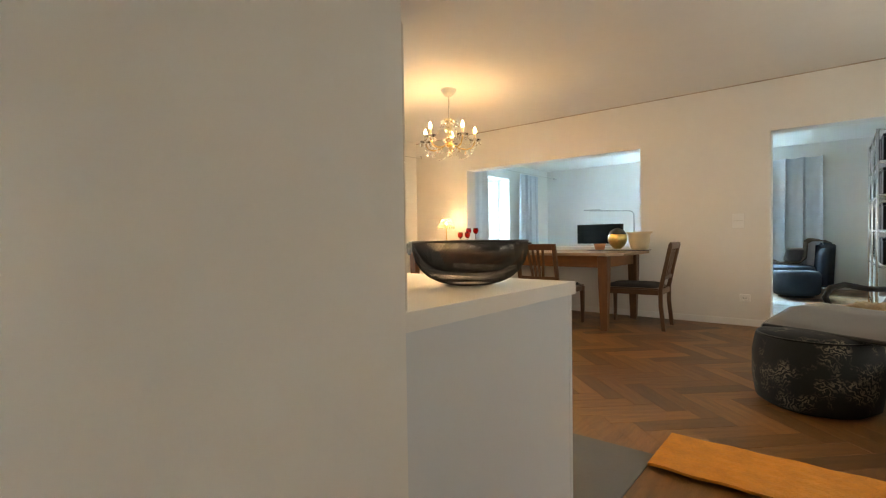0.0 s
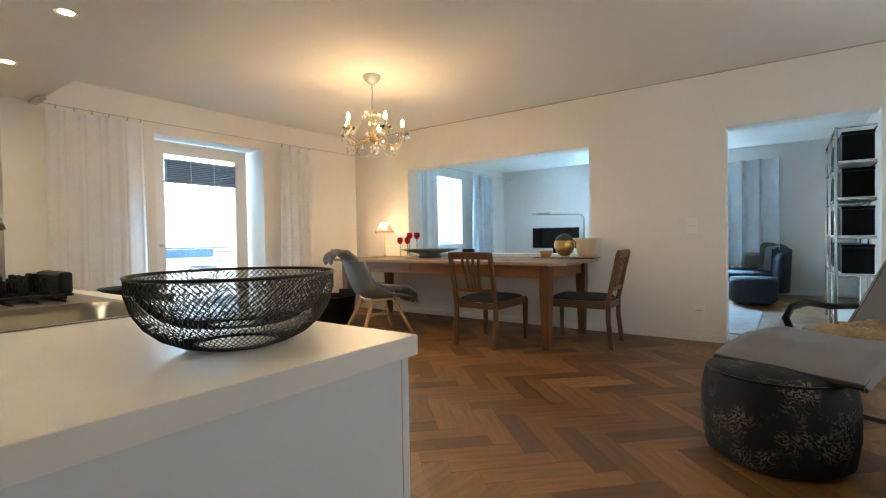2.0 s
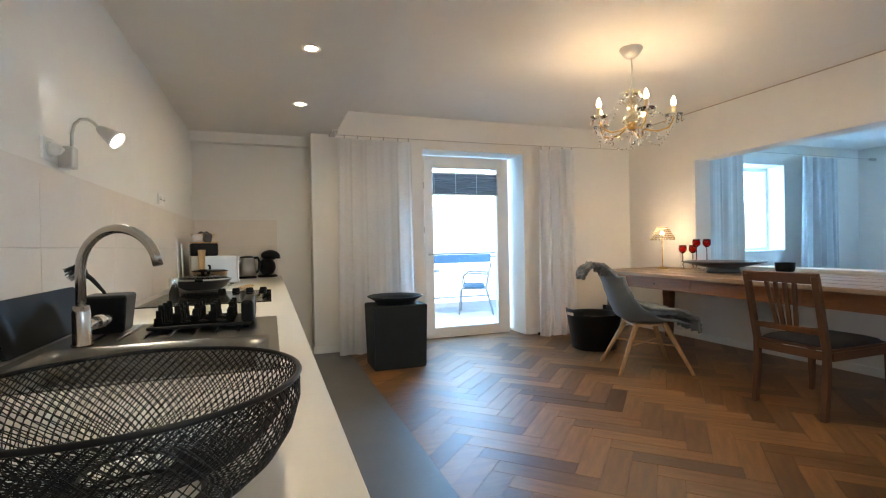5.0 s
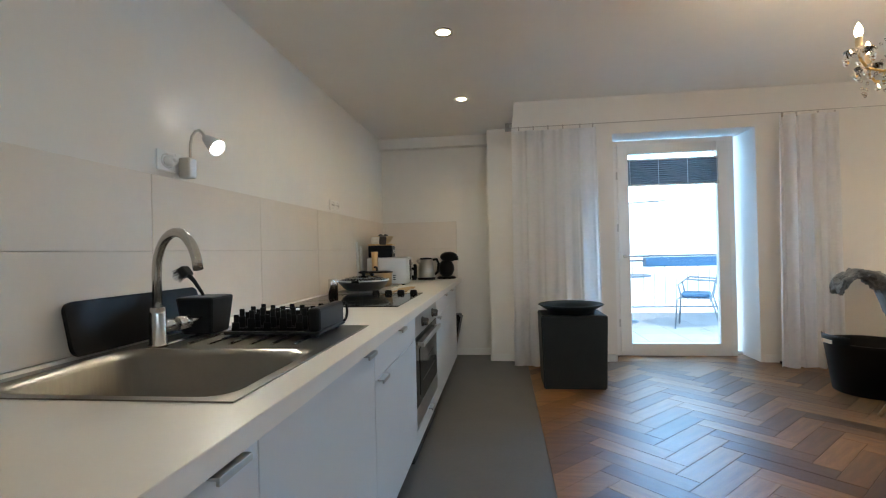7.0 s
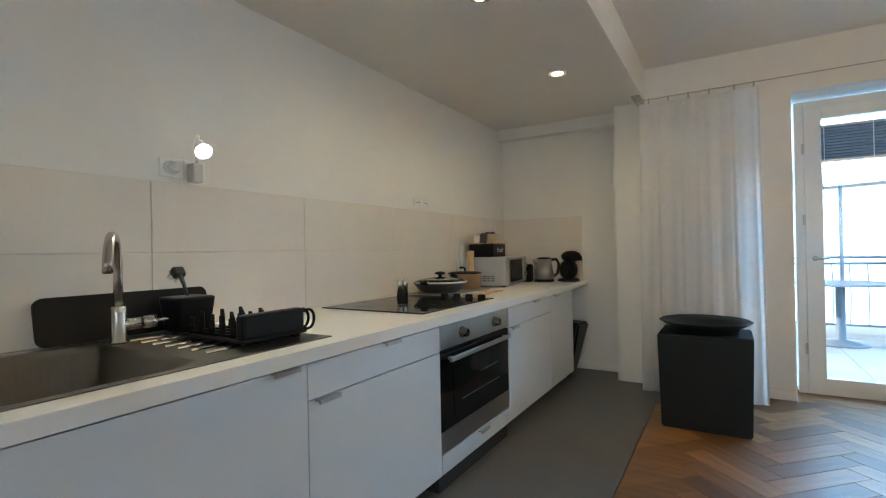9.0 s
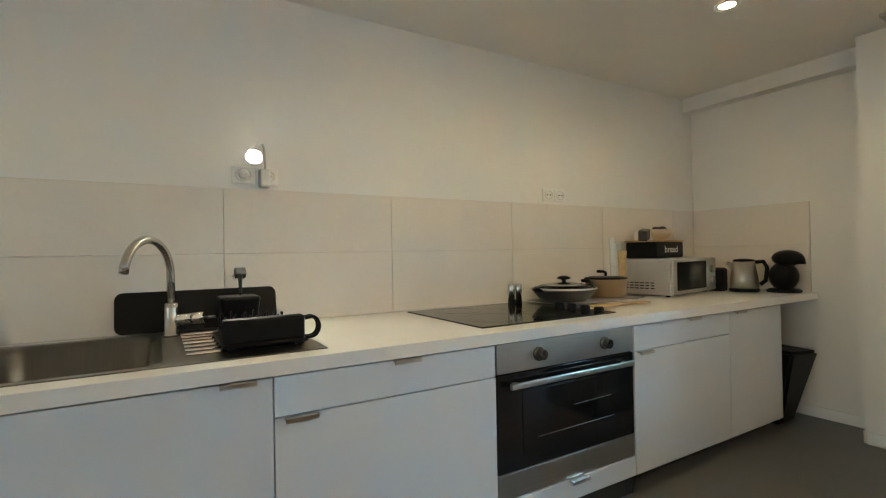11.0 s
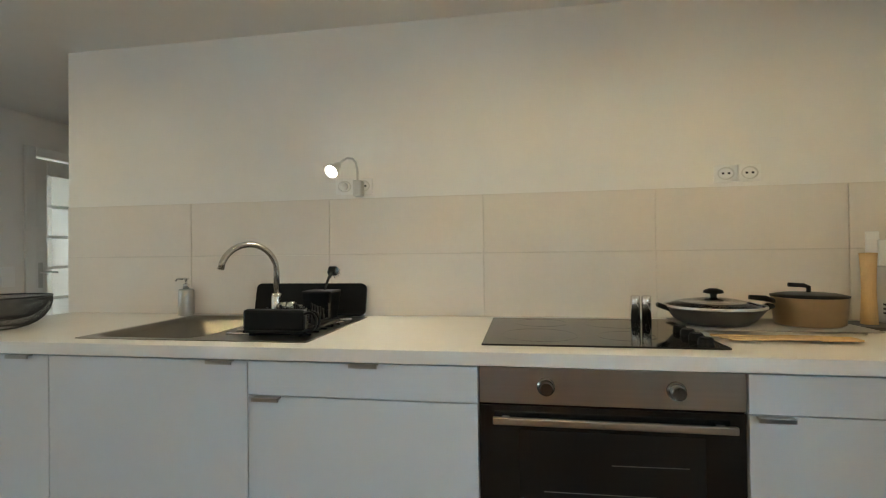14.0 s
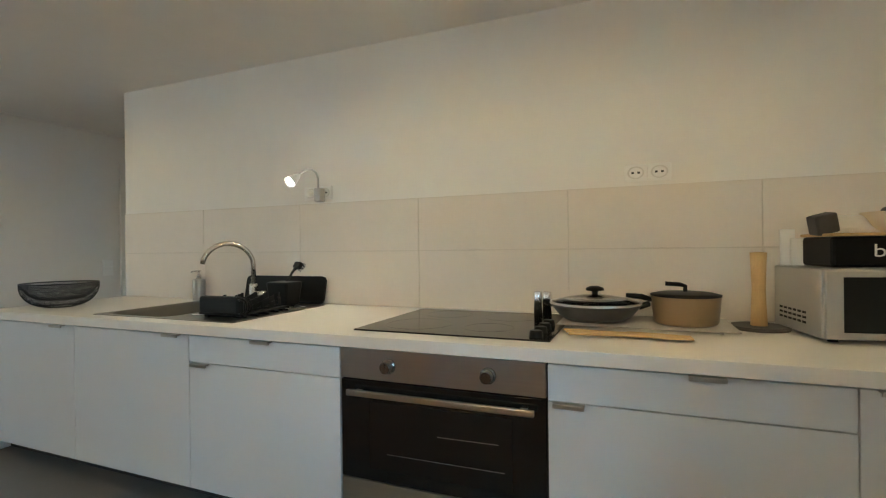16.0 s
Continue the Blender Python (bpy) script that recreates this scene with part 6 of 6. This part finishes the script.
part("seat", box(-0.25, 0.25, -0.20, 0.21, 0.425, 0.44, 0.004), OUTMETAL, root)
part("cushion", box(-0.22, 0.22, -0.18, 0.18, 0.441, 0.50, 0.02), BLUEPANEL, root, "blue seat cushion")
root = thing("balcony_table", pose(3.15, 7.75, -0.017), "round metal balcony table on a pedestal", "table")
part("top", lathe([(0, 0.70), (0.46, 0.70), (0.47, 0.71), (0.46, 0.725), (0, 0.725)], 40), OUTMETAL, root)
part("pedestal", lathe([(0, 0.0), (0.26, 0.0), (0.24, 0.03), (0.05, 0.06), (0.045, 0.70), (0, 0.70)], 24), OUTMETAL, root, smooth=True)
root = thing("parasol", pose(3.25, 8.25, -0.017), "open pale canvas parasol over the balcony", "parasol")
part("pole", tube([(0, 0, 0), (0, 0, 2.35)], 0.022, 10), OUTMETAL, root)
cn = bmesh.new()
top = cn.verts.new((0, 0, 2.42))
ring = [cn.verts.new((1.35 * math.cos(a * math.pi / 4), 1.35 * math.sin(a * math.pi / 4), 1.98)) for a in range(8)]
for i in range(8):
    cn.faces.new((top, ring[i], ring[(i + 1) % 8]))
bmesh.ops.solidify(cn, geom=cn.faces[:], thickness=0.004)
part("canopy", cn, CANVAS, root)
for i in range(8):
    a = i * math.pi / 4
    part("rib", tube([(0, 0, 2.39), (1.34 * math.cos(a), 1.34 * math.sin(a), 1.965)], 0.008, 6), OUTMETAL, root)
# ---- herringbone parquet ----
PW, PL = 0.125, 0.52
C45 = math.cos(math.pi / 4)


def clip(poly, x0, x1, y0, y1):
    for axis, lim, sign in ((0, x0, 1), (0, x1, -1), (1, y0, 1), (1, y1, -1)):
        out = []
        for i, p in enumerate(poly):
            q = poly[i - 1]
            a, b = (q[axis] - lim) * sign, (p[axis] - lim) * sign
            if (a < 0) != (b < 0):
                t = a / (a - b)
                out.append((q[0] + t * (p[0] - q[0]), q[1] + t * (p[1] - q[1])))
            if b >= 0:
                out.append(p)
        poly = out
        if len(poly) < 3:
            return []
    return poly


def plank_mesh():
    bm = box(0.0008, PL - 0.0008, 0.0008, PW - 0.0008, -0.011, 0.0, 0.0009, seg=1)
    me = bpy.data.meshes.new("plank")
    bm.to_mesh(me)
    bm.free()
    me.materials.append(OAK)
    return me


PLANK = plank_mesh()
random.seed(4)
budget = [300]


def parquet(name, label, x0, x1, y0, y1, near=None):
    base = structure(name, box(x0, x1, y0, y1, -0.0119, -0.0112), GAP, label, "floor")
    rest = bmesh.new()
    for i in range(-90, 150):
        for j in range(-14, 16):
            for upright in (0, 1):
                ox, oy = i * PW + j * PL, i * PW - j * PL
                if upright:
                    ox, oy, ang = ox, oy, 90
                else:
                    ang = 0
                # pattern runs with the room: turn by 45 degrees about a point of the floor
                X, Y = 3.0 + C45 * (ox - oy), 1.0 + C45 * (ox + oy)
                turn = radians(ang + 45)
                c, s = math.cos(turn), math.sin(turn)
                quad = [(X + c * a - s * b, Y + s * a + c * b) for a, b in ((0, 0), (PL, 0), (PL, PW), (0, PW))]
                if max(p[0] for p in quad) < x0 or min(p[0] for p in quad) > x1 or max(p[1] for p in quad) < y0 or min(p[1] for p in quad) > y1:
                    continue
                inside = all(x0 <= p[0] <= x1 and y0 <= p[1] <= y1 for p in quad)
                if inside and near and near[0] < X < near[1] and near[2] < Y < near[3] and budget[0] > 0:
                    budget[0] -= 1
                    ob = new("plank", PLANK)
                    ob.parent = base
                    ob.matrix_basis = pose(X, Y, random.uniform(-0.0004, 0.0004), 0, 0, ang + 45)
                    continue
                cut = clip(quad, x0, x1, y0, y1)
                if len(cut) < 3:
                    continue
                cx, cy = sum(p[0] for p in cut) / len(cut), sum(p[1] for p in cut) / len(cut)
                dz = random.uniform(-0.0004, 0.0004)
                hi = [rest.verts.new((cx + (p[0] - cx) * 0.996, cy + (p[1] - cy) * 0.993, dz)) for p in cut]
                lo = [rest.verts.new((p[0], p[1], -0.011)) for p in cut]
                rest.faces.new(hi)
                for k in range(len(cut)):
                    rest.faces.new((hi[k - 1], lo[k - 1], lo[k], hi[k]))
    bmesh.ops.recalc_face_normals(rest, faces=rest.faces)
    r = part("planks", rest, OAK, base)
    r["kind"] = "stuff"


parquet("floor", "oiled oak herringbone parquet", 1.562, DX + 0.235, -2.9, 4.95, (1.7, 4.9, -1.0, 4.3))
parquet("floor_door_recess", "oak herringbone parquet before the balcony door", 2.46, 3.80, 4.952, 5.31)
parquet("floor_hall", "oak herringbone parquet in the hallway", -3.2, 1.56, -2.9, -0.082)
parquet("floor_far", "oak herringbone parquet of the next room", DX + 0.237, 10.4, -1.6, 4.95)
